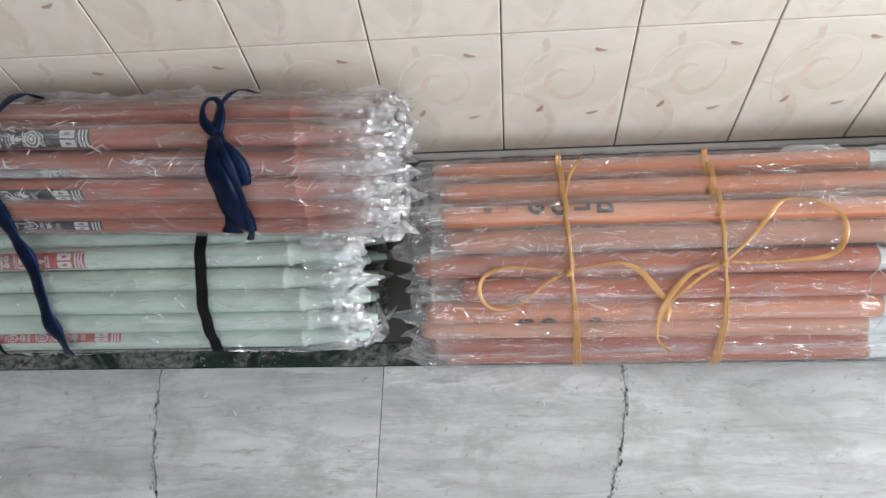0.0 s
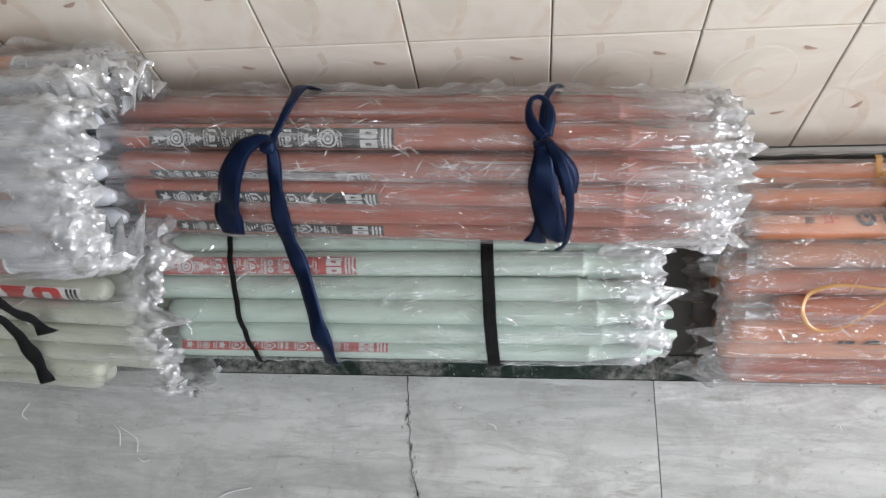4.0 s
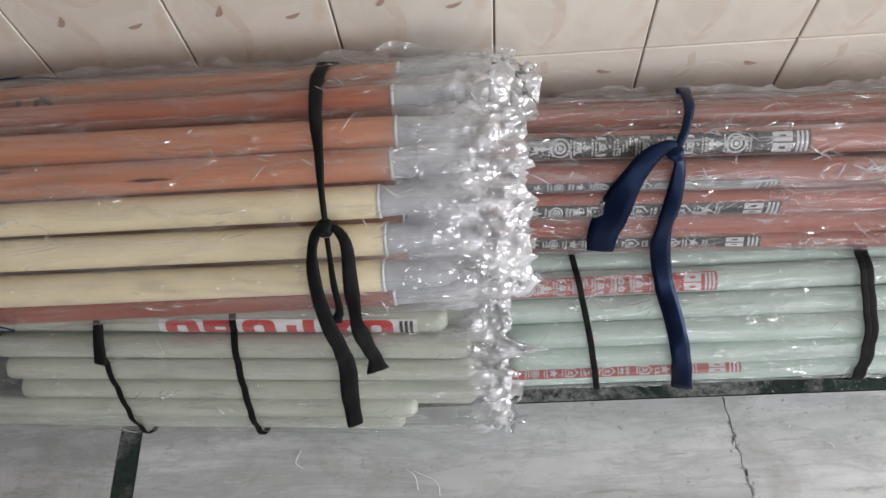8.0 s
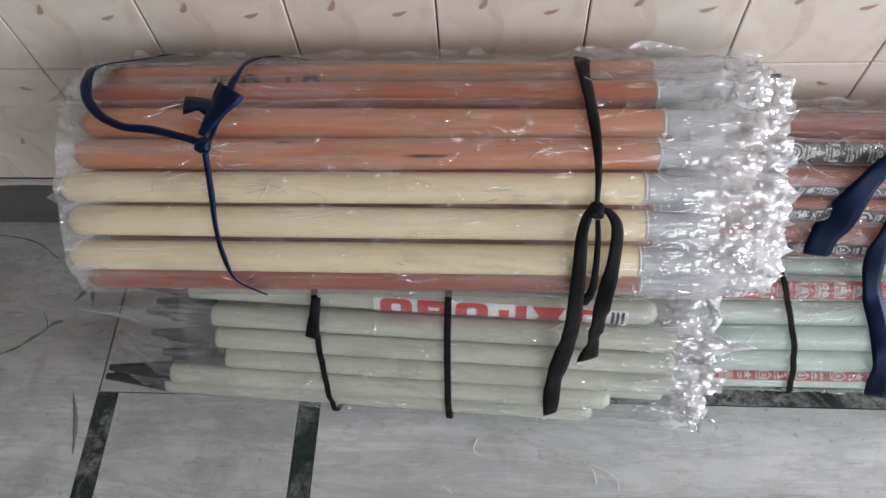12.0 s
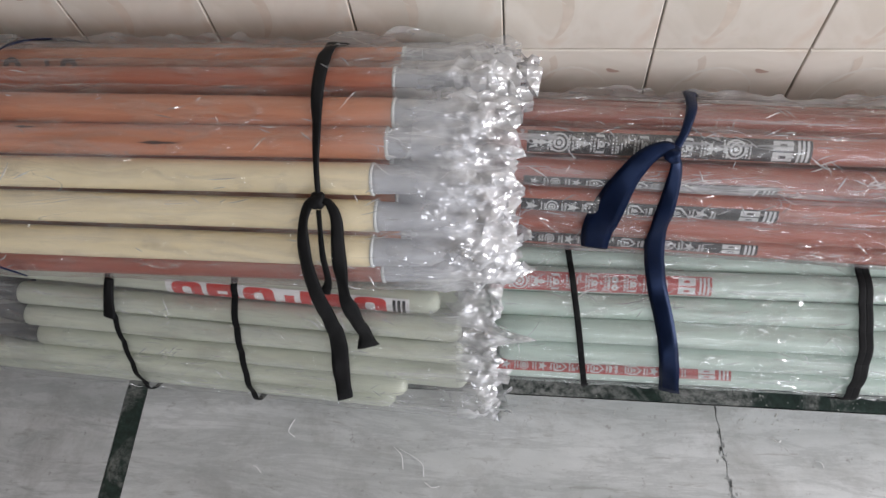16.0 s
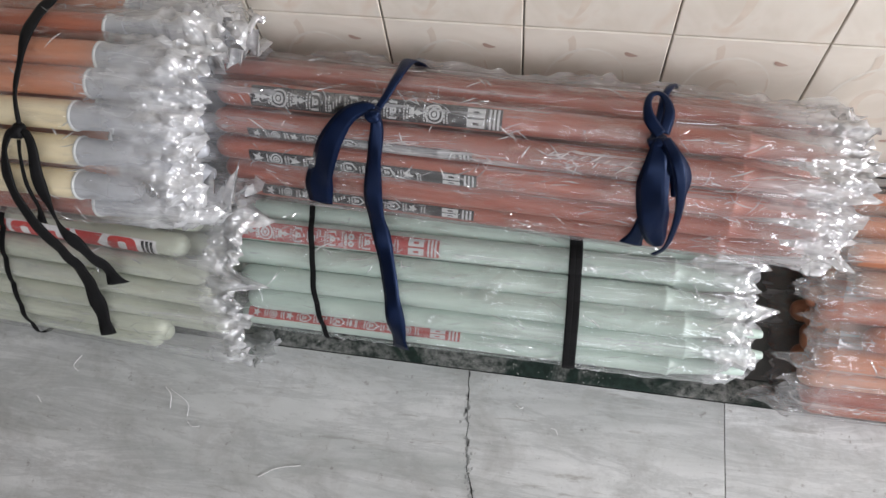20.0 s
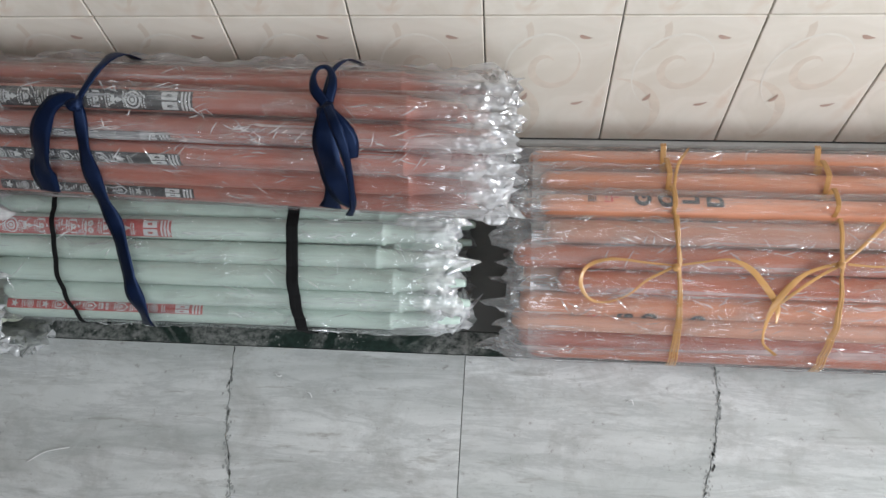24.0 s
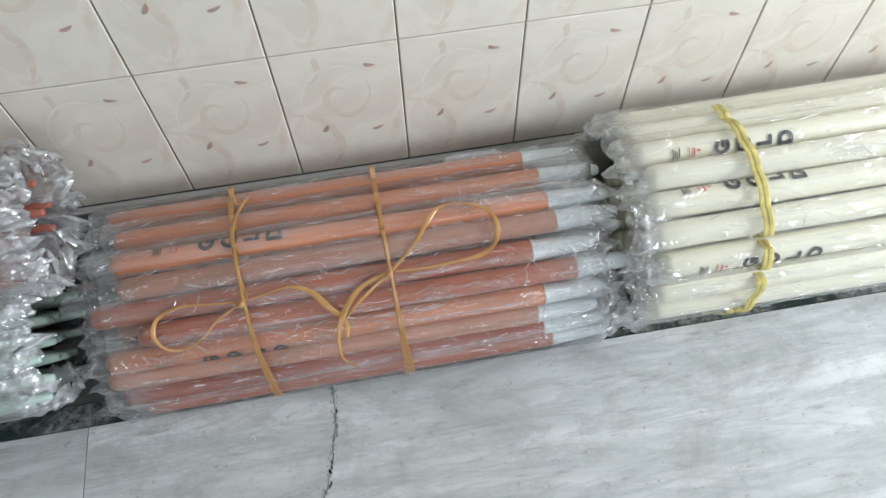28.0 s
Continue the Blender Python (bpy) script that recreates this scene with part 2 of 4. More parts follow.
def marble_material(name, turned, tone=1.0):
    m, n, l = material(name)
    tc, turn = n.new("ShaderNodeTexCoord"), n.new("ShaderNodeMapping")
    turn.inputs["Rotation"].default_value = (0, 0, radians(turned))
    turn.inputs["Scale"].default_value = (1.4, 8.0, 1)
    l.new(tc.outputs["Object"], turn.inputs[0])
    v, rnd = shifted(n, l, turn.outputs[0])
    flat = mapped(n, l, (1, 1, 1))
    cloud = noise_tex(n, l, v, 1.5, 9, 0.70, 0.25)
    vein = noise_tex(n, l, v, 2.4, 9, 0.72, 0.5)
    speck = noise_tex(n, l, flat, 48, 5, 0.75)
    grit = noise_tex(n, l, flat, 260, 3, 0.6)
    dirt = noise_tex(n, l, flat, 7, 6, 0.72, 0.5)
    patch = noise_tex(n, l, v, 0.8, 5, 0.6, 0.8)
    rust = noise_tex(n, l, v, 7.0, 4, 0.7, 0.3)
    c = ramp(n, l, cloud, ((0.32, (0.45, 0.465, 0.46)), (0.48, (0.60, 0.61, 0.61)), (0.62, (0.70, 0.71, 0.71))))
    c = blend(n, l, ramp(n, l, patch, ((0.44, (0, 0, 0)), (0.60, (0.55, 0.55, 0.55)))), c, (0.40, 0.425, 0.415))
    c = blend(n, l, ramp(n, l, rust, ((0.60, (0, 0, 0)), (0.70, (0.5, 0.5, 0.5)))), c, (0.24, 0.22, 0.20))
    c = blend(n, l, ramp(n, l, vein, ((0.44, (0, 0, 0)), (0.50, (0.42, 0.42, 0.42)), (0.56, (0, 0, 0)))), c, (0.33, 0.345, 0.345))
    c = blend(n, l, ramp(n, l, dirt, ((0.48, (0, 0, 0)), (0.70, (0.6, 0.6, 0.6)))), c, (0.30, 0.295, 0.28))
    c = blend(n, l, ramp(n, l, speck, ((0.61, (0, 0, 0)), (0.70, (0.6, 0.6, 0.6)))), c, (0.16, 0.13, 0.125))
    c = blend(n, l, ramp(n, l, grit, ((0.60, (0, 0, 0)), (0.72, (0.25, 0.25, 0.25)))), c, (0.25, 0.25, 0.25))
    c = blend(n, l, 1.0, c, (tone, tone, tone), "MULTIPLY")
    rough = ramp(n, l, dirt, ((0.3, (0.30, 0.30, 0.30)), (0.7, (0.5, 0.5, 0.5))))
    finish(n, l, c, rough, bump(n, l, speck, 0.10, 0.0015))
    return m


def green_marble_material():
    m, n, l = material("dark_green_marble_with_cement")
    v = mapped(n, l, (1, 1, 1))
    patch = noise_tex(n, l, v, 7, 5, 0.75, 0.8)
    speck = noise_tex(n, l, v, 90, 4, 0.7)
    base = ramp(n, l, speck, ((0.35, (0.008, 0.016, 0.013)), (0.75, (0.03, 0.055, 0.045))))
    mask = nodes_math(n, l, "MULTIPLY", ramp(n, l, patch, ((0.44, (0, 0, 0)), (0.57, (1, 1, 1)))), ramp(n, l, speck, ((0.35, (0, 0, 0)), (0.6, (1, 1, 1)))))
    c = blend(n, l, mask, base, (0.26, 0.26, 0.25))
    finish(n, l, c, 0.4, bump(n, l, speck, 0.15, 0.001))
    return m


def tile_material():
    m, n, l = material("cream_glazed_tile")
    v = mapped(n, l, (1, 1, 1))
    big = noise_tex(n, l, mapped(n, l, (5, 5, 5)), 1.6, 3, 0.5, 1.8)
    fine = noise_tex(n, l, v, 130, 3)
    info = n.new("ShaderNodeObjectInfo")
    c = ramp(n, l, big, ((0.38, (0.71, 0.65, 0.565)), (0.56, (0.775, 0.72, 0.64)), (0.72, (0.72, 0.62, 0.525))))
    c = blend(n, l, ramp(n, l, info.outputs["Random"], ((0, (0, 0, 0)), (1, (0.12, 0.12, 0.12)))), c, (0.55, 0.50, 0.43))
    finish(n, l, c, 0.22, bump(n, l, fine, 0.03, 0.0006))
    return m


# cross-cut slabs at left: darker stone, the tone also holding some shade
MARBLE, MARBLE_CROSS, GREEN, TILE = marble_material("grey_white_marble", -24), marble_material("grey_white_marble_cross_cut", 78, 0.84), green_marble_material(), tile_material()
LEAF = plain("leaf_print", (0.47, 0.33, 0.27), 0.3)
SWIRL = plain("swirl_print", (0.735, 0.645, 0.55), 0.22)
PALE_SWIRL = plain("pale_swirl_print", (0.80, 0.755, 0.68), 0.22)
GROUT = plain("dark_grout", (0.15, 0.15, 0.145), 0.9)
WORN = plain("worn_stone", (0.19, 0.20, 0.19), 0.9)
CHIP = plain("chipped_stone", (0.33, 0.34, 0.335), 0.9)
JOINT = plain("tile_joint", (0.27, 0.25, 0.22), 0.9)
CEMENT = plain("white_cement", (0.55, 0.54, 0.52), 0.9)
# skirting stone; also darkens the back floor slab to imitate its shade
SKIRT_AND_SHADE = lacquer("grey_stone_skirting_and_slab_shade", (0.095, 0.10, 0.096), (0.14, 0.14, 0.135), 0.5)
PLASTER = lacquer("cream_wall_paint", (0.40, 0.385, 0.355), (0.36, 0.345, 0.315), 0.8)


# ---- mesh helpers ----
def mesh_from(name, verts, faces, mats, index=None, smooth=False):
    me = bpy.data.meshes.new(name)
    me.from_pydata([tuple(map(float, v)) for v in verts], [], faces)
    for mat in mats:
        me.materials.append(mat)
    if index is not None:
        me.polygons.foreach_set("material_index", index)
    if smooth:
        me.polygons.foreach_set("use_smooth", [True] * len(me.polygons))
    me.update()
    return me


def put(name, me, parent=None, m=None, label=""):
    ob = new(name, me)
    ob.parent = parent
    if m is not None:
        ob.matrix_basis = m
    return tagged(ob, label)


def part(name, bm, mat, parent, label="", smooth=True):
    me = bpy.data.meshes.new(name)
    bmesh.ops.recalc_face_normals(bm, faces=bm.faces)
    bm.to_mesh(me)
    bm.free()
    me.materials.append(mat)
    if smooth:
        me.polygons.foreach_set("use_smooth", [True] * len(me.polygons))
    return put(name, me, parent, None, label)


def box(x0, x1, y0, y1, z0, z1, bevel=0.0):
    bm = bmesh.new()
    bmesh.ops.create_cube(bm, size=1.0)
    bmesh.ops.transform(bm, matrix=Matrix.LocRotScale(((x0 + x1) / 2, (y0 + y1) / 2, (z0 + z1) / 2), None, (x1 - x0, y1 - y0, z1 - z0)), verts=bm.verts)
    if bevel:
        bmesh.ops.bevel(bm, geom=bm.edges[:], offset=bevel, segments=2, affect="EDGES", profile=0.5)
    return bm


def lathe(rings, seg=20):
    """A solid of revolution about x from (x, radius) rings; its ends close on the axis."""
    verts, faces = [], []
    for x, r in rings:
        for k in range(seg):
            a = 2 * math.pi * k / seg
            verts.append((x, r * math.cos(a), r * math.sin(a)))
    for i in range(len(rings) - 1):
        for k in range(seg):
            j = (k + 1) % seg
            faces.append((i * seg + k, i * seg + j, (i + 1) * seg + j, (i + 1) * seg + k))
    faces.append(tuple(range(seg - 1, -1, -1)))
    faces.append(tuple((len(rings) - 1) * seg + k for k in range(seg)))
    return verts, faces


def sweep(points, width, thick, normals):
    """A flat tape along points, lying against the given normals."""
    verts, faces = [], []
    pts = [Vector(p) for p in points]
    for i, p in enumerate(pts):
        t = (pts[min(i + 1, len(pts) - 1)] - pts[max(i - 1, 0)]).normalized()
        nrm = Vector(normals[i])
        nrm = (nrm - t * nrm.dot(t)).normalized()
        side = t.cross(nrm)
        w = width[i] if isinstance(width, (list, tuple)) else width
        for a, b in ((-1, 0), (-0.5, 1), (0.5, 1), (1, 0), (0.5, -0.4), (-0.5, -0.4)):
            verts.append(p + side * (a * w / 2) + nrm * (b * thick / 2))
    for i in range(len(pts) - 1):
        for k in range(6):
            j = (k + 1) % 6
            faces.append((i * 6 + k, i * 6 + j, (i + 1) * 6 + j, (i + 1) * 6 + k))
    faces.append((5, 4, 3, 2, 1, 0))
    faces.append(tuple(6 * (len(pts) - 1) + k for k in range(6)))
    return verts, faces


def spline(points, n=8):
    """Catmull-Rom through a few control points."""
    p = [Vector(q) for q in points]
    p = [p[0] * 2 - p[1], *p, p[-1] * 2 - p[-2]]
    out = []
    for i in range(1, len(p) - 2):
        for k in range(n):
            t = k / n
            a, b, c, d = p[i - 1], p[i], p[i + 1], p[i + 2]
            out.append(0.5 * (2 * b + (c - a) * t + (2 * a - 5 * b + 4 * c - d) * t * t + (3 * b - a - 3 * c + d) * t ** 3))
    out.append(p[-2])
    return out


# ---- room ----
WALL_Y, BASE_Z, ROW = 0.80, 0.142, 0.295
TILE_W = 0.20


def floor_and_walls():
    floor = put("floor", mesh_from("floor", *[[(-4, -2.5, -0.03), (2.9, -2.5, -0.03), (2.9, 1.0, -0.03), (-4, 1.0, -0.03), (-4, -2.5, -0.012), (2.9, -2.5, -0.012), (2.9, 1.0, -0.012), (-4, 1.0, -0.012)],
                [(0, 3, 2, 1), (4, 5, 6, 7), (0, 1, 5, 4), (1, 2, 6, 5), (2, 3, 7, 6), (3, 0, 4, 7)]], [GROUT]))
    tagged(floor, "worn grey-white marble floor with dark joints", "floor", kind="structure")
    rng = random.Random(4)

    def slab(x0, x1, y0, y1, left=0.0, right=0.0, mat=MARBLE, name="slab", z=0.0):
        """A slab with worn, uneven joints where left or right is not nought."""
        n = 260
        ys = [y0 + (y1 - y0) * k / n for k in range(n + 1)]
        def drift(x, y):
            """How far a worn joint strays from a straight line."""
            d = min(max(0.0, 0.434 - y), 0.4) / 0.22
            return {-0.646: 0.036, 0.202: -0.041}.get(x, 0.0) * d ** 1.6

        def edge(x, rag, side):
            out = []
            for y in ys:
                d = rag * (-0.15 + 0.8 * noise.noise((x * 9, y * 40, side)) + 0.8 * noise.noise((x * 5, y * 110, side)))
                stray = drift(x, y) + 0.006 * noise.noise((x, y * 22, 3.0)) + 0.003 * noise.noise((x, y * 60, 5.0)) if rag else 0.0
                out.append((x + side * (-0.0007 - max(0.0, d)) + stray, y))
            return out
        outline = edge(x0, left, -1) + edge(x1, right, 1)[::-1]
        k = len(outline)
        verts = [(x, y, z) for x, y in outline] + [(x, y, z - 0.02) for x, y in outline]
        faces = [tuple(range(k))[::-1]] + [(i, (i + 1) % k, k + (i + 1) % k, k + i) for i in range(k)]
        me = mesh_from(name, verts, faces, [mat])
        bm = bmesh.new()
        bm.from_mesh(me)
        bmesh.ops.recalc_face_normals(bm, faces=bm.faces)
        if bm.faces[0].normal.z < 0:
            bmesh.ops.reverse_faces(bm, faces=bm.faces)
        bm.to_mesh(me)
        bm.free()
        put(name, me, floor)

    near = -0.75
    slab(-4.0, -2.03, near, 0.786, mat=MARBLE_CROSS)
    slab(-1.992, -1.660, near, 0.434, mat=MARBLE_CROSS)
    slab(-2.028, -1.624, 0.436, 0.786, mat=MARBLE_CROSS)
    slab(-1.622, -0.646, near, 0.434, 0.0, 0.006)
    slab(-0.646, -0.226, near, 0.434, 0.006, 0.0)
    slab(-0.226, 0.202, near, 0.434, 0.0, 0.006)
    slab(0.202, 1.9, near, 0.434, 0.006, 0.0)
    slab(1.9, 2.9, near, 0.434)
    # floor slab behind the bundles, its shade put into a dark colour
    slab(-1.622, 2.9, 0.480, 0.786, mat=SKIRT_AND_SHADE)
    for x0 in (-4.0, -2.85, -1.7, -0.55, 0.6, 1.75):
        slab(x0, x0 + 1.148, -2.5, near - 0.002)
    slab(-2.030, -1.992, near, 0.434, mat=GREEN, name="strip")
    slab(-1.660, -1.622, near, 0.434, mat=GREEN, name="strip")
    slab(-1.622, 2.9, 0.4362, 0.478, mat=GREEN, name="strip")

    # small dark chips along the two worn joints
    for joint, bend in ((-0.646, 0.036), (0.202, -0.041)):
        verts, faces = [], []
        for k in range(300):
            y = 0.432 - 0.62 * (k + rng.random()) / 300
            d = min(0.434 - y, 0.4) / 0.22
            x = joint + bend * d ** 1.6 + 0.006 * noise.noise((joint, y * 22, 3.0)) + rng.gauss(0, 0.0036)
            if noise.noise((y * 14, joint, 8.0)) < -0.15:
                continue
            r0, i = rng.uniform(0.0006, 0.0030), len(verts)
            for q in range(7):
                a = 2 * math.pi * q / 7
                rr = r0 * rng.uniform(0.5, 1.2)
                verts.append((x + rr * math.cos(a), y + 1.5 * rr * math.sin(a), 0.0004))
            faces.append(tuple(range(i, i + 7)))
        put("joint_chips", mesh_from("joint_chips", verts, faces, [CHIP]), floor)

    # all but the tiled wall are unseen, added to close the room
    def wall(name, *dims, mat=PLASTER):
        w = part(name, box(*dims), mat, None, smooth=False)
        return tagged(w, "unseen plain cream wall closing the room", "wall", kind="structure")
    tiled = wall("wall_north", -4.0, 2.9, 0.812, 0.95, -0.03, 2.8)
    tagged(tiled, "wall faced with cream glazed tiles")
    wall("wall_west", -4.15, -4.0, -2.65, 0.95, -0.03, 2.8)
    # the unseen side window, set where shadows place the main daylight
    for dims in ((-2.65, -0.97, -0.03, 2.8), (0.53, 0.95, -0.03, 2.8), (-0.97, 0.53, 1.85, 2.8), (-0.97, 0.53, -0.03, 0.55)):
        wall("wall_east", 2.9, 3.05, *dims)
    # the unseen wall behind the camera, with a wide window assumed for frontal daylight
    for dims in ((-4.0, -0.8, 0, 2.8), (1.6, 2.9, 0, 2.8), (-0.8, 1.6, 0, 1.05), (-0.8, 1.6, 2.45, 2.8)):
        wall("wall_south", dims[0], dims[1], -2.65, -2.5, dims[2] - 0.0, dims[3])
    # unseen ceiling, added to bounce light back into the room
    ceiling = part("ceiling", box(-4.0, 2.9, -2.65, 0.95, 2.8, 2.9), PLASTER, None, smooth=False)
    tagged(ceiling, "unseen plain ceiling closing the room", "ceiling", kind="structure")
    skirting = part("baseboard", box(-4.0, 2.9, 0.786, 0.811, 0.0, BASE_Z - 0.007, 0.002), SKIRT_AND_SHADE, None, smooth=False)
    tagged(skirting, "dark grey stone skirting below the tiles", "skirting", kind="structure")
    # ragged line of white cement on the skirting's top edge
    verts, faces = [], []
    n = 500
    for k in range(n + 1):
        x = -3.0 + 5.5 * k / n
        d = 0.0025 * noise.noise((x * 22, 0, 0)) + 0.0025 * noise.noise((x * 70, 1, 0))
        verts += [(x, 0.786 + 0.003 + d, BASE_Z - 0.0068), (x, 0.799, BASE_Z - 0.0068), (x, 0.799, BASE_Z - 0.001), (x, 0.792 + d, BASE_Z - 0.003)]
    for k in range(n):
        for j in range(4):
            i = (j + 1) % 4
            faces.append((4 * k + j, 4 * k + i, 4 * k + 4 + i, 4 * k + 4 + j))
    put("cement_line", mesh_from("cement_line", verts, faces, [CEMENT]), skirting, label="ragged white cement line")
    return tiled


def tile_mesh():
    """One glazed tile with its printed leaves and swirls, its lower left corner at the origin."""
    g, h, d = 0.0011, ROW, 0.010
    x0, x1, z0, z1, b = g, TILE_W - g, g, h - g, 0.0015
    verts = [(x0, 0, z0), (x1, 0, z0), (x1, 0, z1), (x0, 0, z1), (x0 + b, -d, z0 + b), (x1 - b, -d, z0 + b), (x1 - b, -d, z1 - b), (x0 + b, -d, z1 - b),
             (x0, -d + b, z0), (x1, -d + b, z0), (x1, -d + b, z1), (x0, -d + b, z1)]
    faces = [(4, 5, 6, 7), (8, 9, 5, 4), (9, 10, 6, 5), (10, 11, 7, 6), (11, 8, 4, 7), (0, 1, 9, 8), (1, 2, 10, 9), (2, 3, 11, 10), (3, 0, 8, 11)]
    index = [0] * len(faces)

    def decal(points, mat, lift):
        k = len(verts)
        verts.extend((x, -d - lift, z) for x, z in points)
        faces.append(tuple(range(k, k + len(points))))
        index.append(mat)

    def leaf(cx, cz, length, wide, turn):
        pts = []
        for k in range(14):
            a = 2 * math.pi * k / 14
            u, v = 0.5 * length * math.cos(a), 0.5 * wide * math.sin(a) * (1 - 0.45 * math.cos(a)) + 0.10 * length * math.cos(a) ** 2
            pts.append((cx + u * math.cos(turn) - v * math.sin(turn), cz + u * math.sin(turn) + v * math.cos(turn)))
        decal(pts, 1, 0.0005)

    def arc(lift, cx, cz, r0, r1, a0, a1, wide, mat, squash=1.25):
        n = 18
        for k in range(n):
            q = []
            for t, s in ((k, -1), (k + 1, -1), (k + 1, 1), (k, 1)):
                f = t / n
                a, r = a0 + (a1 - a0) * f, r0 + (r1 - r0) * f
                w = wide * math.sin(math.pi * min(max(f, 0.06), 0.94))
                q.append((cx + (r + s * w / 2) * math.cos(a), cz + (r + s * w / 2) * squash * math.sin(a)))
            if all(x0 + b < x < x1 - b and z0 + b < z < z1 - b for x, z in q):
                decal(q, mat, lift)

    leaf(0.064, 0.117, 0.021, 0.007, 1.1)
    leaf(0.152, 0.101, 0.022, 0.006, 0.35)
    leaf(0.151, 0.252, 0.020, 0.007, -0.25)
    for i, c in enumerate(((0.10, 0.19, 0.012, 0.050, 1.0, 6.8, 0.0130, 2), (0.02, 0.05, 0.05, 0.09, -0.6, 1.7, 0.0160, 2), (0.04, 0.25, 0.02, 0.05, -1.0, 2.5, 0.0110, 2), (0.105, 0.185, 0.045, 0.085, 0.1, 4.4, 0.0040, 3))):
        arc(0.0001 + 0.00006 * i, *c)
    return mesh_from("tile", verts, faces, [TILE, LEAF, SWIRL, PALE_SWIRL], index)


def wall_tiles(wall):
    me = tile_mesh()
    for row in range(3):
        for k in range(-15, 12):
            put("tile", me, wall, Matrix.Translation((k * TILE_W, WALL_Y + 0.010, BASE_Z + row * ROW)))
    far = part("joint_bed", box(-4.0, 2.9, WALL_Y + 0.009, 0.8119, BASE_Z - 0.002, BASE_Z + 3 * ROW), JOINT, wall, smooth=False)
    far["label"] = "dark joints between the tiles"


# ---- stumps ----
def stump_mesh(name, mat, radius, length, taper=0.0):
    """Round top at x = 0; the foot at x = length narrows over its last part when taper is given."""
    rings = [(0.0, radius * 0.45), (0.004, radius * 0.74), (0.010, radius * 0.93), (0.018, radius)]
    rings += [(length * f, radius * (1 + 0.012 * math.sin(9 * f + length * 40))) for f in (0.1, 0.2, 0.3, 0.4, 0.5, 0.6, 0.7, 0.8, 0.9)]
    if taper:
        rings += [(length - 0.006, radius), (length - 0.003, radius * 1.05), (length + 0.001, radius * 1.04), (length + 0.003, radius * 0.90), (length + 0.02, radius * 0.82), (length + taper * 0.6, radius * 0.55), (length + taper * 0.98, radius * 0.32), (length + taper, radius * 0.24)]
    else:
        rings += [(length - 0.003, radius), (length, radius * 0.95)]
    return mesh_from(name, *lathe(rings, 22), [mat], smooth=True)


def spike_mesh(mat, radius, length):
    if mat is not IRON:
        # a socketed metal foot of almost even thickness
        rings = [(-0.003, radius * 0.98), (0.006, radius * 0.97), (0.040, radius * 0.90), (0.072, radius * 0.80), (length - 0.012, radius * 0.66), (length - 0.002, radius * 0.45), (length, radius * 0.25)]
        return mesh_from("spike", *lathe(rings, 18), [mat], smooth=True)
    rings = [(-0.003, radius * 0.98), (0.004, radius * 0.96), (0.020, radius * 0.90), (0.050, radius * 0.66), (0.085, radius * 0.44), (length, radius * 0.30)]
    return mesh_from("spike", *lathe(rings, 18), [mat], smooth=True)


def bent(me, radius, lift=0.0006, about=0.0):
    """Bends a flat mesh (x along the stump, y across) round a stump of that radius."""
    for v in me.vertices:
        a, r = v.co.y / radius + about, radius + lift + v.co.z
        v.co = (v.co.x, r * math.sin(a), r * math.cos(a))
    return me


def flat_strip(x0, x1, y0, y1, nx=2, ny=6, z=0.0):
    verts = [(x0 + (x1 - x0) * i / nx, y0 + (y1 - y0) * j / ny, z) for i in range(nx + 1) for j in range(ny + 1)]
    faces = [(i * (ny + 1) + j, (i + 1) * (ny + 1) + j, (i + 1) * (ny + 1) + j + 1, i * (ny + 1) + j + 1) for i in range(nx) for j in range(ny)]
    return verts, faces


def joined(pieces):
    verts, faces = [], []
    for v, f in pieces:
        k = len(verts)
        verts += list(v)
        faces += [tuple(k + a for a in q) for q in f]
    return verts, faces


def lettering(text, size, mat, step):
    """Letters one below the other down the stump: each letter's top points to the stump's top."""
    pieces = []
    for k, ch in enumerate(text):
        data = bpy.data.curves.new("letter", "FONT")
        data.body, data.size, data.offset = ch, size, size * 0.055
        data.align_x, data.align_y = "CENTER", "CENTER"
        ob = bpy.data.objects.new("letter", data)
        scene.collection.objects.link(ob)
        bpy.context.view_layer.update()
        me = bpy.data.meshes.new_from_object(ob.evaluated_get(bpy.context.evaluated_depsgraph_get()))
        bm = bmesh.new()
        bm.from_mesh(me)
        bmesh.ops.triangulate(bm, faces=bm.faces)
        bmesh.ops.subdivide_edges(bm, edges=[e for e in bm.edges if e.calc_length() > size * 0.25], cuts=2)
        pieces.append(([(-v.co.y + k * step, v.co.x, 0) for v in bm.verts], [tuple(v.index for v in f.verts) for f in bm.faces]))
        bm.free()
        bpy.data.objects.remove(ob)
        bpy.data.meshes.remove(me)
    return mesh_from("lettering", *joined(pieces), [mat])


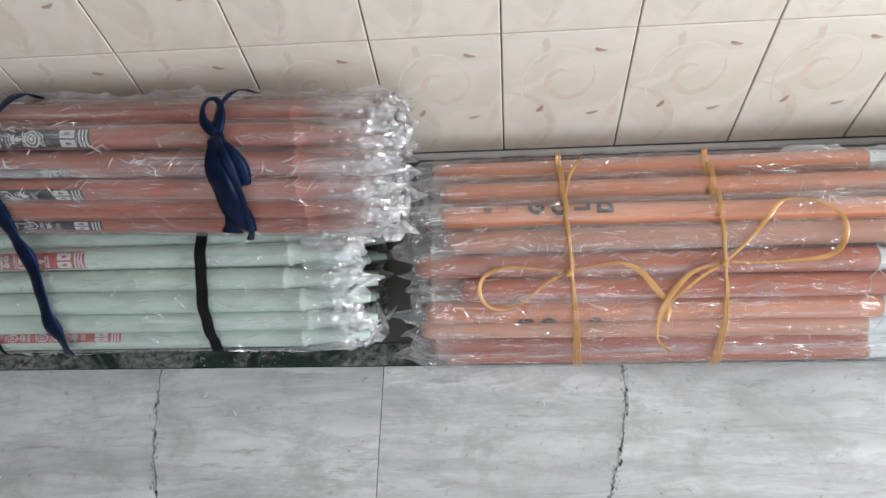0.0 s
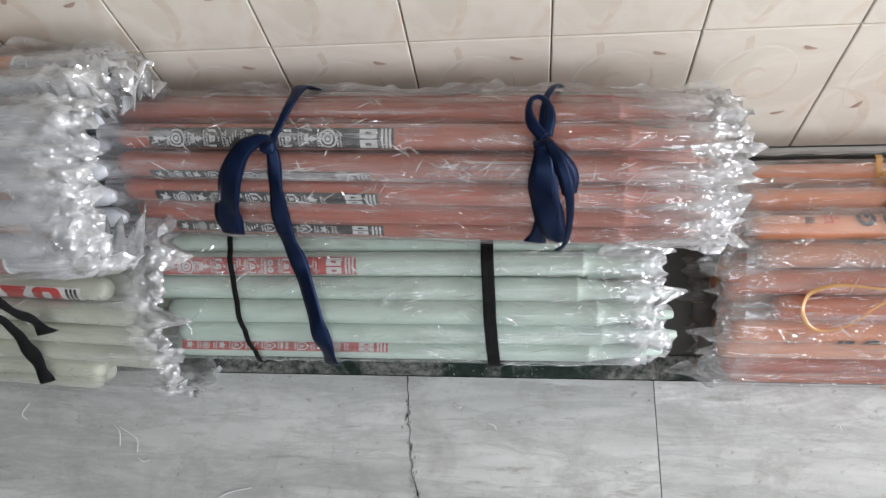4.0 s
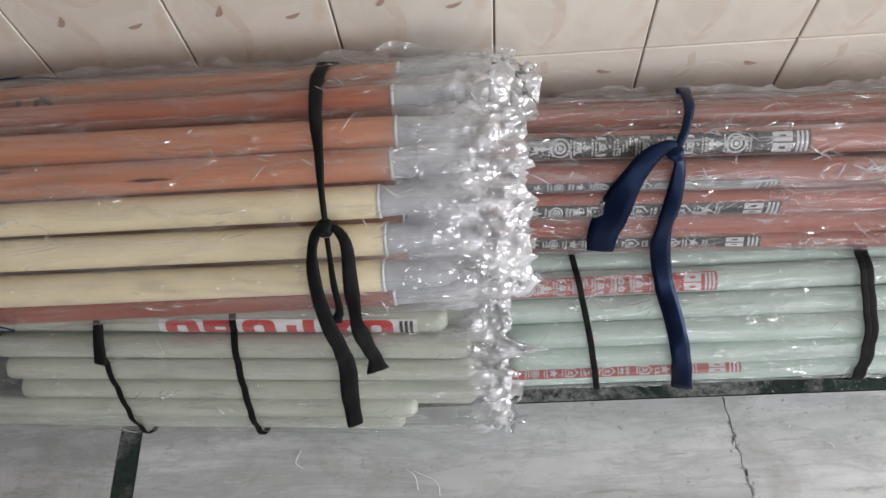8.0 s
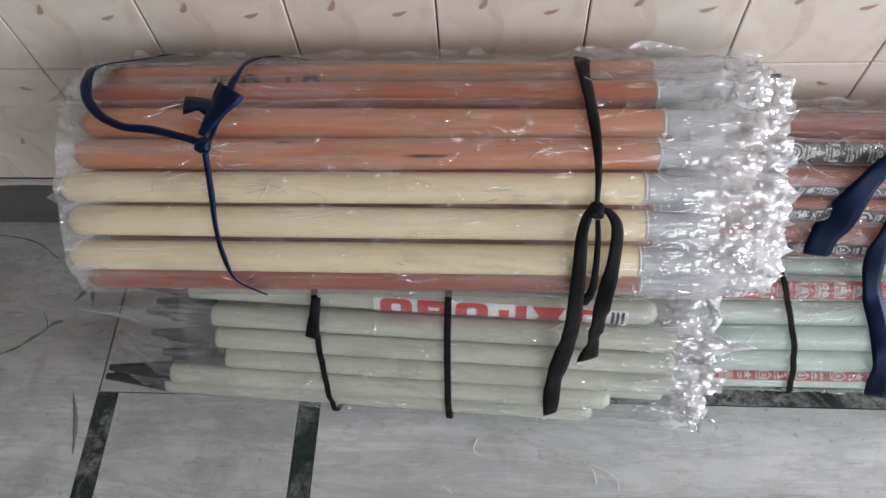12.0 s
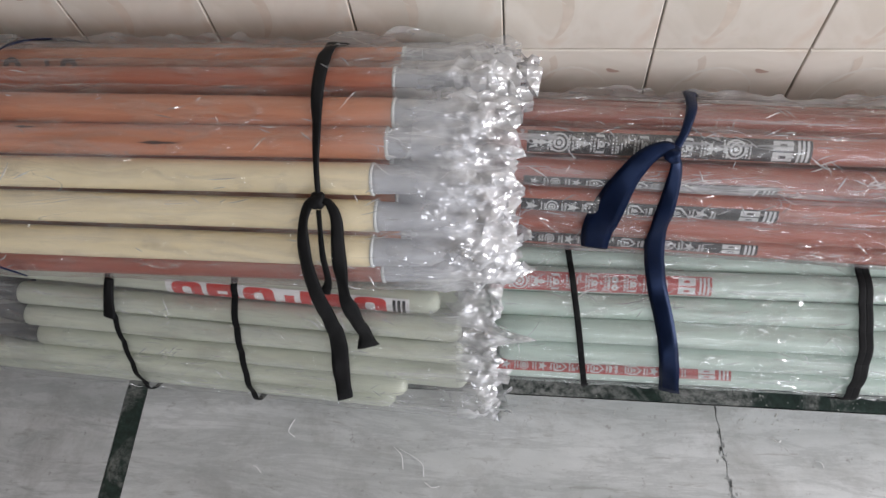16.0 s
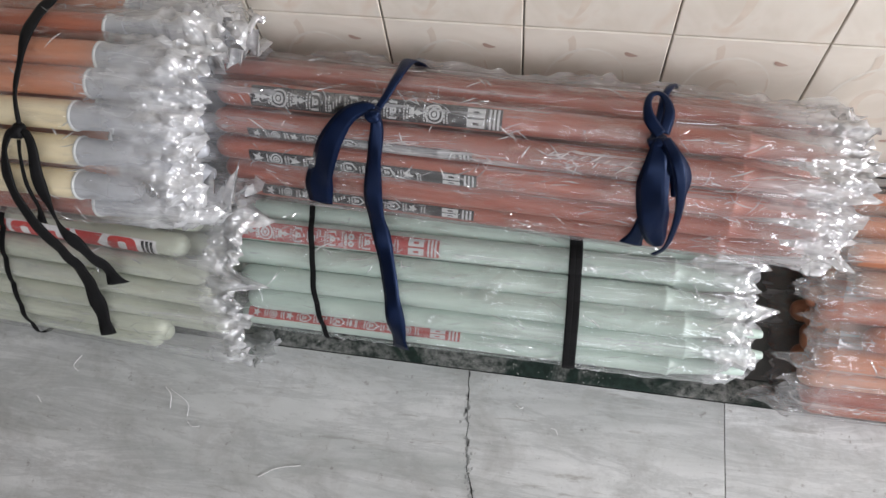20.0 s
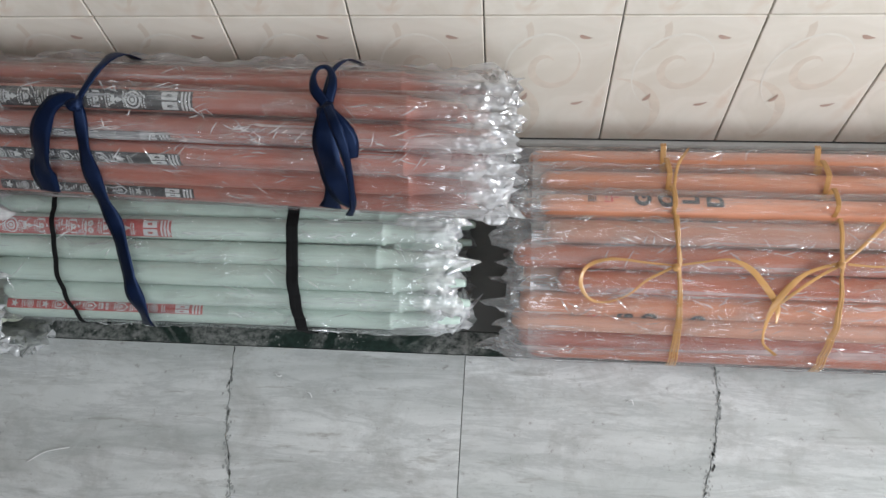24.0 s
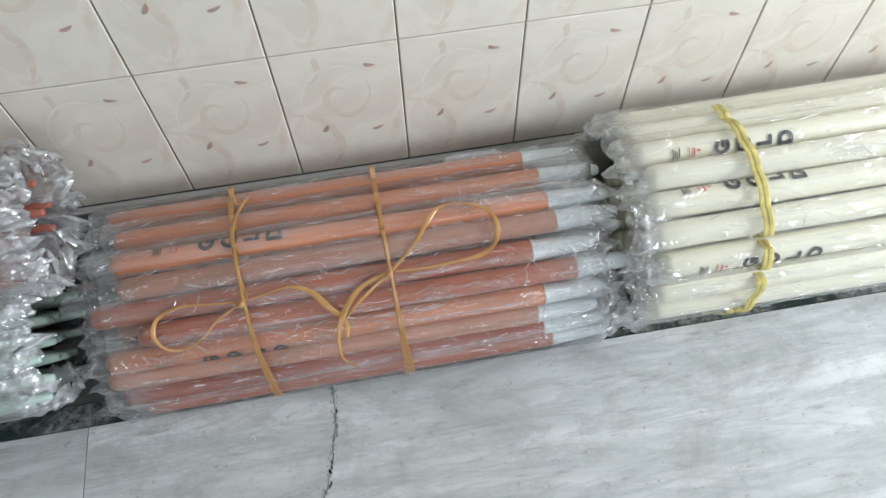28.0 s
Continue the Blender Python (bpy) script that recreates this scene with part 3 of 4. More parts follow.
# ---- bundles ----
def outline(centres, radius, n=150, sag=0.22, grow=0.0055):
    """The wrap's cross-section round stumps at (y, z): points by angle about their middle, between the stumps' own outline and their hull."""
    cy = sum(c[0] for c in centres) / len(centres)
    cz = sum(c[1] for c in centres) / len(centres)
    angles = [2 * math.pi * k / n for k in range(n)]
    reach = []
    for a in angles:
        best = 0.0
        uy, uz = math.cos(a), math.sin(a)
        for y, z in centres:
            py, pz = y - cy, z - cz
            along, off = py * uy + pz * uz, abs(-py * uz + pz * uy)
            if off < radius:
                best = max(best, along + math.sqrt(radius * radius - off * off))
        reach.append(best)
    pts = [(r * math.cos(a), r * math.sin(a)) for a, r in zip(angles, reach)]
    # convex hull (monotone chain)
    s = sorted(pts)
    def half(seq):
        out = []
        for p in seq:
            while len(out) > 1 and (out[-1][0] - out[-2][0]) * (p[1] - out[-2][1]) - (out[-1][1] - out[-2][1]) * (p[0] - out[-2][0]) <= 0:
                out.pop()
            out.append(p)
        return out
    hull = half(s)[:-1] + half(s[::-1])[:-1]
    result = []
    for a, r in zip(angles, reach):
        uy, uz = math.cos(a), math.sin(a)
        far = r
        for i, p in enumerate(hull):
            q = hull[(i + 1) % len(hull)]
            ex, ey = q[0] - p[0], q[1] - p[1]
            den = uy * ey - uz * ex
            if abs(den) > 1e-9:
                t = (p[0] * ey - p[1] * ex) / den
                u = (p[0] * uz - p[1] * uy) / den
                if t > 0 and -1e-6 <= u <= 1 + 1e-6:
                    far = max(far, t) if t < r + 0.05 else far
        result.append(far * (1 - sag) + r * sag + grow)
    return (cy, cz), result


def at_angle(shape, a):
    (cy, cz), r = shape
    f = (a % (2 * math.pi)) / (2 * math.pi) * len(r)
    i = int(f) % len(r)
    j = (i + 1) % len(r)
    rad = r[i] * (1 - f % 1) + r[j] * (f % 1)
    return cy + rad * math.cos(a), cz + rad * math.sin(a)


def angle_of(shape, y, z):
    (cy, cz), _ = shape
    return math.atan2(z - cz, y - cy)


def crumpled(me, values, haze=1.0):
    """Stores how crumpled and how cloudy the film is at each vertex."""
    me.attributes.new("crumple", "FLOAT", "POINT").data.foreach_set("value", values)
    me.attributes.new("haze", "FLOAT", "POINT").data.foreach_set("value", [haze] * len(values))
    return me


def wrap(parent, shape, x0, x1, ragged0, ragged1, seed, z_min=0.002, open0=0.9, open1=0.9, y_max=0.785, rough0=1.0, rough1=1.0, haze=1.0, milk0=1.0, milk1=1.0, points0=0.02, points1=0.02):
    """The film sleeve from x0 to x1, and its crumpled loose ends of the given lengths."""
    (cy, cz), r = shape
    n = len(r)
    m = max(8, int((x1 - x0) / 0.008))
    verts, faces, milky = [], [], []
    for i in range(m + 1):
        x = x0 + (x1 - x0) * i / m
        for k in range(n):
            a = 2 * math.pi * k / n
            ca, sa = math.cos(a), math.sin(a)
            d = 0.0026 * (noise.noise((x * 9, ca * 8 + seed, sa * 8)) + 0.5 * noise.noise((x * 40, ca * 15, sa * 15 + seed)))
            y, z = cy + (r[k] + d) * ca, cz + (r[k] + d) * sa
            z = z_min + 0.004 * abs(noise.noise((x * 40, y * 40, seed))) if z < z_min else z
            verts.append((x, min(y, y_max), z))
            end = min(x - x0 if ragged0 else 1.0, x1 - x if ragged1 else 1.0)
            milky.append(0.30 * max(0.0, 1 - end / 0.07) ** 1.5)
    for i in range(m):
        for k in range(n):
            j = (k + 1) % n
            faces.append((i * n + k, i * n + j, (i + 1) * n + j, (i + 1) * n + k))
    put("plastic_sleeve", crumpled(mesh_from("plastic_sleeve", verts, faces, [FILM], smooth=True), milky, haze), parent, label="clear wrinkled plastic film")
    rng = random.Random(int(seed * 10))
    for start, length, way, opening, rough, milk, points in ((x0, ragged0, -1, open0, rough0, milk0, points0), (x1, ragged1, 1, open1, rough1, milk1, points1)):
        if not length:
            continue
        c, g = max(5, int(length / 0.0072)), 128
        verts, faces, milky = [], [], []
        for i in range(c + 1):
            f = i / c
            w = min(1.0, max(0.0, 1.9 * f - 0.25)) * rough
            for k in range(g):
                a = 2 * math.pi * (k + (0.5 * (i % 2) + rng.uniform(-0.32, 0.32) * min(1, rough)) * min(1, 3 * f)) / g
                ca, sa = math.cos(a), math.sin(a)
                q = a / (2 * math.pi) * n
                rad = r[int(q) % n] * (1 - q % 1) + r[(int(q) + 1) % n] * (q % 1)
                pleat = noise.noise((ca * 9 + seed, sa * 9, f)) + 0.6 * noise.noise((ca * 24, sa * 24 + seed, 1.5 * f))
                x = start + way * (length * f + rng.gauss(0, 0.0026) * w)
                x += way * f * f * (points * (1.6 * max(0.0, noise.noise((ca * 7 + seed, sa * 7, 2.0))) - 0.5) + 0.010 * rough * noise.noise((ca * 26, sa * 26, seed)))
                d = 0.013 * min(1.0, 1.6 * f) * rough * pleat + rng.gauss(0, 0.0027) * w + 0.016 * w * noise.noise((x * 34, ca * 11 + seed, sa * 11))
                rad = rad * (1 - (1 - opening) * f ** 3) + d
                y, z = cy + rad * ca, cz + rad * sa
                z = z_min + 0.006 * abs(noise.noise((x * 40, y * 40, seed))) if z < z_min else z
                verts.append((x, min(y, y_max), z))
                milky.append(milk * min(1.0, 0.30 + 0.9 * f))
        for i in range(c):
            for k in range(g):
                j = (k + 1) % g
                p, q, u, v = i * g + k, i * g + j, (i + 1) * g + j, (i + 1) * g + k
                if way < 0:
                    faces += [(p, v, q), (q, v, u)] if i % 2 == 0 else [(p, u, q), (p, v, u)]
                else:
                    faces += [(p, q, v), (q, u, v)] if i % 2 == 0 else [(p, q, u), (p, u, v)]
        put("film_end", crumpled(mesh_from("film_end", verts, faces, [FILM], smooth=True), milky), parent, label="crumpled loose end of the film")


def creases(parent, shape, x0, x1, a0, a1, count, seed):
    """Sharp little folds standing up from the film, in loose clusters, mostly along the bundle."""
    rng = random.Random(seed)
    cy, cz = shape[0]
    verts, faces = [], []
    for q in range(count):
        if q % 5 == 0:
            mid_x, mid_a = rng.uniform(x0, x1), rng.uniform(a0, a1)
        x, a = mid_x + rng.gauss(0, 0.030), mid_a + rng.gauss(0, 0.10)
        if not (x0 < x < x1 and a0 < a < a1):
            continue
        turn, bend = rng.gauss(0, 0.55), rng.gauss(0, 14.0)
        length, wide, tall = rng.uniform(0.007, 0.034), rng.uniform(0.0005, 0.0011), rng.uniform(0.0006, 0.0014)
        n = 7
        first = len(verts)
        for k in range(n + 1):
            f = k / n
            taper = math.sin(math.pi * (0.06 + 0.88 * f))
            y, z = at_angle(shape, a)
            dy, dz = y - cy, z - cz
            r = math.hypot(dy, dz)
            out = Vector((0, dy / r, dz / r))
            side = Vector((-math.sin(turn), math.cos(turn) * -dz / r, math.cos(turn) * dy / r))
            p = Vector((x, y, z)) + out * 0.0022
            verts += [p - side * wide * taper, p + out * (tall * taper), p + side * wide * taper]
            x += math.cos(turn) * length / n
            a += math.sin(turn) * length / n / r
            turn += bend * length / n
        for k in range(n):
            i = first + 3 * k
            faces += [(i, i + 3, i + 4, i + 1), (i + 1, i + 4, i + 5, i + 2)]
    ob = put("film_creases", crumpled(mesh_from("film_creases", verts, faces, [FILM]), [0.85] * len(verts)), parent)
    tagged(ob, "sharp white folds in the film", kind="stuff")


def flap(parent, x0, x1, low, high, seed, amount=0.4, name="film_flap"):
    """A loose strip of film standing up behind a pile, from (y, z) low to high, with a ragged edge."""
    n, m = int((x1 - x0) / 0.006), 6
    verts, faces = [], []
    for i in range(n + 1):
        x = x0 + (x1 - x0) * i / n
        tall = min(1.0, 25 * (x - x0), 25 * (x1 - x)) * 0.4 + 0.25 + 0.45 * noise.noise((x * 9, seed, 0)) + 0.2 * noise.noise((x * 45, seed, 3))
        for k in range(m + 1):
            f = k / m * max(tall, 0.15)
            d = 0.006 * noise.noise((x * 30, f * 4, seed)) * (0.3 + f)
            verts.append((x, min(low[0] + (high[0] - low[0]) * f + d, 0.786), low[1] + (high[1] - low[1]) * f + 0.5 * d))
    for i in range(n):
        for k in range(m):
            a = i * (m + 1) + k
            faces.append((a, a + m + 1, a + m + 2, a + 1))
    return put(name, crumpled(mesh_from(name, verts, faces, [FILM], smooth=True), [amount] * len(verts)), parent, label="loose edge of clear film")


def band(parent, shape, x, a0, a1, width, mat, name, label="", thick=0.0012, lift=0.0035, drift=0.0, bulge=0.0):
    """A tape round the bundle from angle a0 to a1; drift and bulge: how far along the bundle it wanders."""
    n = max(8, int(abs(a1 - a0) / 0.03))
    pts, nrm = [], []
    cy, cz = shape[0]
    for k in range(n + 1):
        f = k / n
        a = a0 + (a1 - a0) * f
        y, z = at_angle(shape, a)
        dy, dz = y - cy, z - cz
        q = math.hypot(dy, dz)
        pts.append((x + drift * f + bulge * math.sin(math.pi * f), y + lift * dy / q, max(z + lift * dz / q, 0.003)))
        nrm.append((0, dy / q, dz / q))
    return put(name, mesh_from(name, *sweep(pts, width, thick, nrm), [mat], smooth=False), parent, label=label)


def tape(parent, points, width, mat, name, label="", centre=(0.6, 0.1), lift=0.005, thick=0.0028, n=8):
    """A tape laid over a pile along a few places on it; width may be a list with one value for each place."""
    inv = parent.matrix_basis.inverted()
    pts = spline([inv @ Vector(p) for p in points], n)
    if isinstance(width, (list, tuple)):
        width = [p.x for p in spline([(w, 0, 0) for w in width], n)]
    out = []
    for p in pts:
        d = Vector((0, p.y - centre[0], p.z - centre[1])).normalized()
        k = len(out)
        t = (pts[min(k + 1, len(pts) - 1)] - pts[max(k - 1, 0)]).normalized()
        fold = 0.75 * noise.noise((p.x * 23 + 3, p.y * 23, p.z * 23))
        out.append((p + d * lift, (Matrix.Rotation(fold, 3, t) @ d)))
    return put(name, mesh_from(name, *sweep([p for p, _ in out], width, thick, [d for _, d in out]), [mat], smooth=mat is not RAFFIA), parent, label=label)


def knot(parent, place, size, mat, name="knot", label=""):
    bm = bmesh.new()
    bmesh.ops.create_icosphere(bm, subdivisions=3, radius=size)
    for v in bm.verts:
        v.co *= 1 + 0.35 * noise.noise(v.co * (1.6 / size))
        v.co.z *= 0.75
    bmesh.ops.translate(bm, verts=bm.verts, vec=parent.matrix_basis.inverted() @ Vector(place))
    return part(name, bm, mat, parent, label)


def fill(outer, radius, floor_z=0.002):
    """Stumps inside and under the visible ones, so that the pile is whole."""
    cy = sum(c[0] for c in outer) / len(outer)
    out = []
    top = max(c[1] for c in outer)
    back = max(c[0] for c in outer)
    d = 2.02 * radius
    row, z = 0, floor_z + radius
    while z < top:
        y = min(c[0] for c in outer) + (row % 2) * radius
        while y <= back + 0.001:
            near = min(math.hypot(y - a, z - b) for a, b in [*outer, *out])
            roof = max((b for a, b in outer if abs(a - y) < d * 0.75), default=0.0)
            beside = [a for a, b in outer if abs(b - z) < 1.3 * radius] or [min(outer, key=lambda c: c[1])[0]]
            if near >= d * 0.97 and z < roof and y > min(beside):
                out.append((y, z))
            y += d
        z += d * 0.87
        row += 1
    return out


def bundle(name, label, outer, radius, length, x_top, mat, spike=None, spike_len=0.11, facing=1, taper=0.0, jitter=0.02, seed=1, tops=(), mats=(), floor_z=0.002, rim=None):
    """A tied pile of stumps along x. x_top: where the round tops lie; facing: 1 when the feet point to +x."""
    rng = random.Random(seed)
    base = new(name)
    base.empty_display_size = 0.1
    tagged(base, label, "stumps", "bundles of stumps")
    r = radius * 0.965
    rim_ring = mesh_from("rim", *lathe([(-0.002, r * 1.00), (-0.0012, r * 1.04), (0.0012, r * 1.04), (0.002, r * 0.9)], 22), [rim], smooth=True) if rim else None
    shafts, made, spikes = {}, [], spike_mesh(spike, radius * 0.93, spike_len) if spike else None
    for k, (y, z) in enumerate([*outer, *fill(outer, radius, floor_z)]):
        m = mats[k] if k < len(mats) else mat
        key = m.name
        if key not in shafts:
            shafts[key] = stump_mesh("stump", m, radius * 0.965, length, taper)
        x = x_top + facing * (tops[k] if k < len(tops) else rng.uniform(-jitter, jitter))
        ob = put("stump", shafts[key], base, pose(x, y, z, rng.uniform(-30, 30) if k >= len(outer) else 0, rng.uniform(-0.2, 0.2), (180 if facing < 0 else 0) + rng.uniform(-0.3, 0.3)))
        if spikes:
            put("spike", spikes, ob, pose(length, 0, 0))
        if rim:
            put("rim", rim_ring, ob, pose(length, 0, 0))
        made.append(ob)
    return base, made, outline([*outer, *fill(outer, radius, floor_z)], radius)


wall = floor_and_walls()

# orange bundle beside the tiles
A_OUT = [(0.708, 0.203), (0.660, 0.213), (0.611, 0.221), (0.571, 0.211), (0.537, 0.193), (0.504, 0.174), (0.478, 0.146), (0.465, 0.109), (0.451, 0.072), (0.446, 0.033)]
a_base, a_st, a_shape = bundle("stump_bundle", "orange wooden stumps in clear film, tied with golden raffia", A_OUT, 0.0195, 0.715, -0.117, ORANGE, BRIGHT, 0.105, rim=PALE, tops=(-0.008, 0.010, 0.010, 0.018, -0.030, 0.040, -0.018, -0.030, -0.018, 0.0), mats=(ORANGE, ORANGE, ORANGE, BROWN, RUST, RUST, ORANGE, BROWN, MAROON, RUST), seed=3)
wrap(a_base, a_shape, -0.12, 0.655, 0.060, 0.065, 1.0, open0=0.88, open1=0.8, rough0=0.8, milk0=0.3, milk1=0.55, points0=0.05, points1=0.04)

# mint bundle and the maroon bundle lying on it
G_OUT = [(0.700, 0.190), (0.665, 0.205), (0.630, 0.215), (0.592, 0.220), (0.555, 0.218), (0.523, 0.200), (0.489, 0.186), (0.466, 0.156), (0.452, 0.121), (0.464, 0.082), (0.490, 0.041)]
# the pale rims on the mint feet paint the highlight of the flare
g_base, g_st, g_shape = bundle("stump_bundle", "mint green stumps in clear film under the maroon ones", G_OUT, 0.0195, 0.675, -1.02, MINT, taper=0.11, rim=PALE, seed=5, tops=(0.0, -0.01, 0.01, -0.012, -0.006, -0.014, 0.014, 0.022, 0.005))
wrap(g_base, g_shape, -1.04, -0.300, 0.03, 0.088, 7.0, open1=0.78, haze=0.75, milk1=0.8, points1=0.04)
M_OUT = [(0.757, 0.345), (0.735, 0.378), (0.704, 0.407), (0.666, 0.408), (0.633, 0.388), (0.612, 0.353), (0.600, 0.315), (0.598, 0.277), (0.62, 0.25), (0.66, 0.245), (0.70, 0.250), (0.735, 0.27), (0.75, 0.31)]
m_base, m_st, m_shape = bundle("stump_bundle", "maroon wooden stumps tied with navy ribbon, on mint stumps", M_OUT, 0.0185, 0.720, -1.030, MAROON, taper=0.115, seed=6, floor_z=0.26)
wrap(m_base, m_shape, -1.04, -0.235, 0.012, 0.095, 13.0, z_min=0.23, open1=0.9, rough0=0.3, haze=1.15, milk0=0.3, points1=0.03)

# sage bundle and the mixed bundle lying on it
O_OUT = [(0.600, 0.245), (0.555, 0.250), (0.515, 0.238), (0.483, 0.212), (0.460, 0.180), (0.440, 0.146), (0.420, 0.115), (0.410, 0.077), (0.432, 0.037)]
o_base, o_st, o_shape = bundle("stump_bundle", "sage green stumps with dark spikes, tied with black tape", O_OUT, 0.0190, 0.705, -1.06, SAGE, IRON, facing=-1, seed=8, tops=(0.018, 0.008, 0.023, -0.010, -0.012, -0.022, 0.075, 0.098, 0.108))
wrap(o_base, o_shape, -1.80, -1.055, 0.13, 0.080, 21.0, open0=0.72, rough0=0.5, haze=0.8, milk0=0.10, points0=0.07, points1=0.04)
U_OUT = [(0.752, 0.468), (0.717, 0.503), (0.674, 0.519), (0.632, 0.523), (0.594, 0.510), (0.577, 0.474), (0.557, 0.492), (0.526, 0.462), (0.493, 0.430), (0.484, 0.392), (0.51, 0.36), (0.55, 0.335), (0.59, 0.32), (0.63, 0.315), (0.67, 0.32), (0.71, 0.34), (0.745, 0.37), (0.755, 0.41), (0.76, 0.455)]
u_base, u_st, u_shape = bundle("stump_bundle", "orange and butter yellow stumps in film, on sage stumps", U_OUT, 0.0200, 0.722, -1.845, ORANGE, STEEL, 0.088, rim=PALE, seed=9, jitter=0.006, tops=(0.0, 0.003, -0.001, 0.003, -0.003, 0.0, -0.020, -0.016, -0.022, -0.014), mats=(ORANGE, ORANGE, RUST, ORANGE, ORANGE, RUST, BUTTER, BUTTER, BUTTER, MAROON, MAROON), floor_z=0.34)
wrap(u_base, u_shape, -1.86, -1.095, 0.026, 0.138, 31.0, z_min=0.28, open0=0.72, open1=0.84, rough0=0.7, haze=0.8, milk0=0.15, points0=0.11, points1=0.03)

# ivory bundle
C_OUT = [(0.725, 0.240), (0.680, 0.262), (0.632, 0.275), (0.585, 0.275), (0.540, 0.262), (0.497, 0.240), (0.462, 0.208), (0.440, 0.165), (0.432, 0.118), (0.452, 0.07), (0.475, 0.027)]
c_base, c_st, c_shape = bundle("stump_bundle", "ivory stumps tied with yellow tape, on the floor", C_OUT, 0.0230, 0.71, 0.755, IVORY, STEEL, 0.105, seed=11, jitter=0.006)
wrap(c_base, c_shape, 0.75, 1.53, 0.06, 0.06, 41.0, haze=0.7, milk0=0.5, points0=0.05)

# the piles lie a little askew to the wall
m_base.matrix_basis = Matrix.Translation((-0.535, 0.663, -0.002)) @ pose(0, 0, 0, 0, 0, -2.0) @ Matrix.Translation((0.535, -0.67, 0))
o_base.matrix_basis = Matrix.Translation((-1.355, 0.50, 0)) @ pose(0, 0, 0, 0, 0, -2.5) @ Matrix.Translation((1.355, -0.50, 0))


for base, shape, x0, x1, a0, a1, count, seed in ((a_base, a_shape, -0.11, 0.64, 0.8, 3.5, 210, 51), (g_base, g_shape, -1.0, -0.32, 1.5, 3.5, 150, 52), (m_base, m_shape, -0.98, -0.26, 0.7, 3.6, 190, 53),
                                                 (o_base, o_shape, -1.76, -1.07, 1.6, 3.5, 130, 54), (u_base, u_shape, -1.84, -1.11, 0.8, 3.7, 115, 55), (c_base, c_shape, 0.77, 1.5, 0.9, 3.6, 150, 56)):
    creases(base, shape, x0, x1, a0, a1, count, seed)
flap(m_base, -1.02, -0.16, (0.752, 0.372), (0.772, 0.408), 2.0)
flap(a_base, 0.42, 0.66, (0.715, 0.205), (0.735, 0.222), 5.0)
flap(g_base, -0.33, -0.24, (0.560, 0.235), (0.590, 0.262), 14.0)
flap(u_base, -1.17, -0.975, (0.745, 0.485), (0.772, 0.538), 17.0, 0.22)
flap(u_base, -1.84, -1.135, (0.752, 0.490), (0.772, 0.512), 23.0)

# ---- ties ----
BACK, FRONT = 0.75, 3.48
TIED = angle_of(a_shape, 0.515, 0.208)
for x, drift in ((0.089, 0.026), (0.328, 0.012)):
    for k in range(4):
        top, low = 0.0022 * (k - 1.5), 0.0034 * (k - 1.5)
        band(a_base, a_shape, x + top, BACK, TIED, 0.0027, RAFFIA, "raffia_strand", "", 0.0008, 0.0105 + 0.0008 * (k % 2), 0.45 * drift - 0.6 * top)
        band(a_base, a_shape, x + 0.45 * drift + 0.4 * top, TIED, FRONT, 0.0027, RAFFIA, "raffia_strand", "", 0.0008, 0.0105 + 0.0008 * (k % 2), 0.55 * drift + low)
AC = (0.58, 0.08)
tape(a_base, [(0.094, 0.519, 0.206), (0.056, 0.520, 0.210), (0.003, 0.524, 0.211), (-0.033, 0.515, 0.205), (-0.044, 0.493, 0.195), (-0.030, 0.476, 0.178), (-0.003, 0.474, 0.172), (0.028, 0.481, 0.184), (0.055, 0.499, 0.197), (0.091, 0.516, 0.205)], [0.003, 0.003, 0.0045, 0.006, 0.007, 0.005, 0.003, 0.003, 0.004, 0.004], RAFFIA, "bow_loop", "", AC, 0.009, 0.0012, 10)
tape(a_base, [(0.098, 0.519, 0.206), (0.135, 0.523, 0.211), (0.174, 0.526, 0.215), (0.205, 0.516, 0.207), (0.230, 0.492, 0.194), (0.250, 0.477, 0.170), (0.250, 0.456, 0.157)], [0.003, 0.003, 0.004, 0.009, 0.010, 0.009, 0.004], RAFFIA, "bow_tail", "", AC, 0.009, 0.0012, 10)
tape(a_base, [(0.337, 0.527, 0.214), (0.379, 0.562, 0.223), (0.404, 0.587, 0.239), (0.430, 0.610, 0.240), (0.469, 0.609, 0.240), (0.502, 0.592, 0.238), (0.514, 0.567, 0.233), (0.505, 0.542, 0.221), (0.479, 0.528, 0.216), (0.434, 0.525, 0.213), (0.384, 0.523, 0.212), (0.342, 0.525, 0.213)], [0.004, 0.006, 0.008, 0.005, 0.004, 0.006, 0.008, 0.009, 0.007, 0.004, 0.003, 0.004], RAFFIA, "bow_loop", "", AC, 0.010, 0.0012, 10)
tape(a_base, [(0.333, 0.527, 0.214), (0.291, 0.516, 0.205), (0.265, 0.499, 0.197), (0.244, 0.476, 0.178), (0.235, 0.455, 0.156), (0.236, 0.435, 0.133), (0.257, 0.422, 0.118)], [0.004, 0.006, 0.009, 0.010, 0.006, 0.004, 0.007], RAFFIA, "bow_tail", "", AC, 0.009, 0.0012, 10)
tape(a_base, [(0.335, 0.526, 0.213), (0.301, 0.510, 0.199), (0.269, 0.490, 0.190), (0.252, 0.480, 0.176)], 0.005, RAFFIA, "bow_tail", "", AC, 0.011, 0.0012, 10)
tape(a_base, [(0.131, 0.719, 0.218), (0.108, 0.676, 0.232), (0.095, 0.621, 0.244), (0.097, 0.560, 0.226), (0.104, 0.525, 0.210), (0.096, 0.517, 0.206)], 0.005, RAFFIA, "bow_tail", "", AC, 0.008, 0.0012, 10)
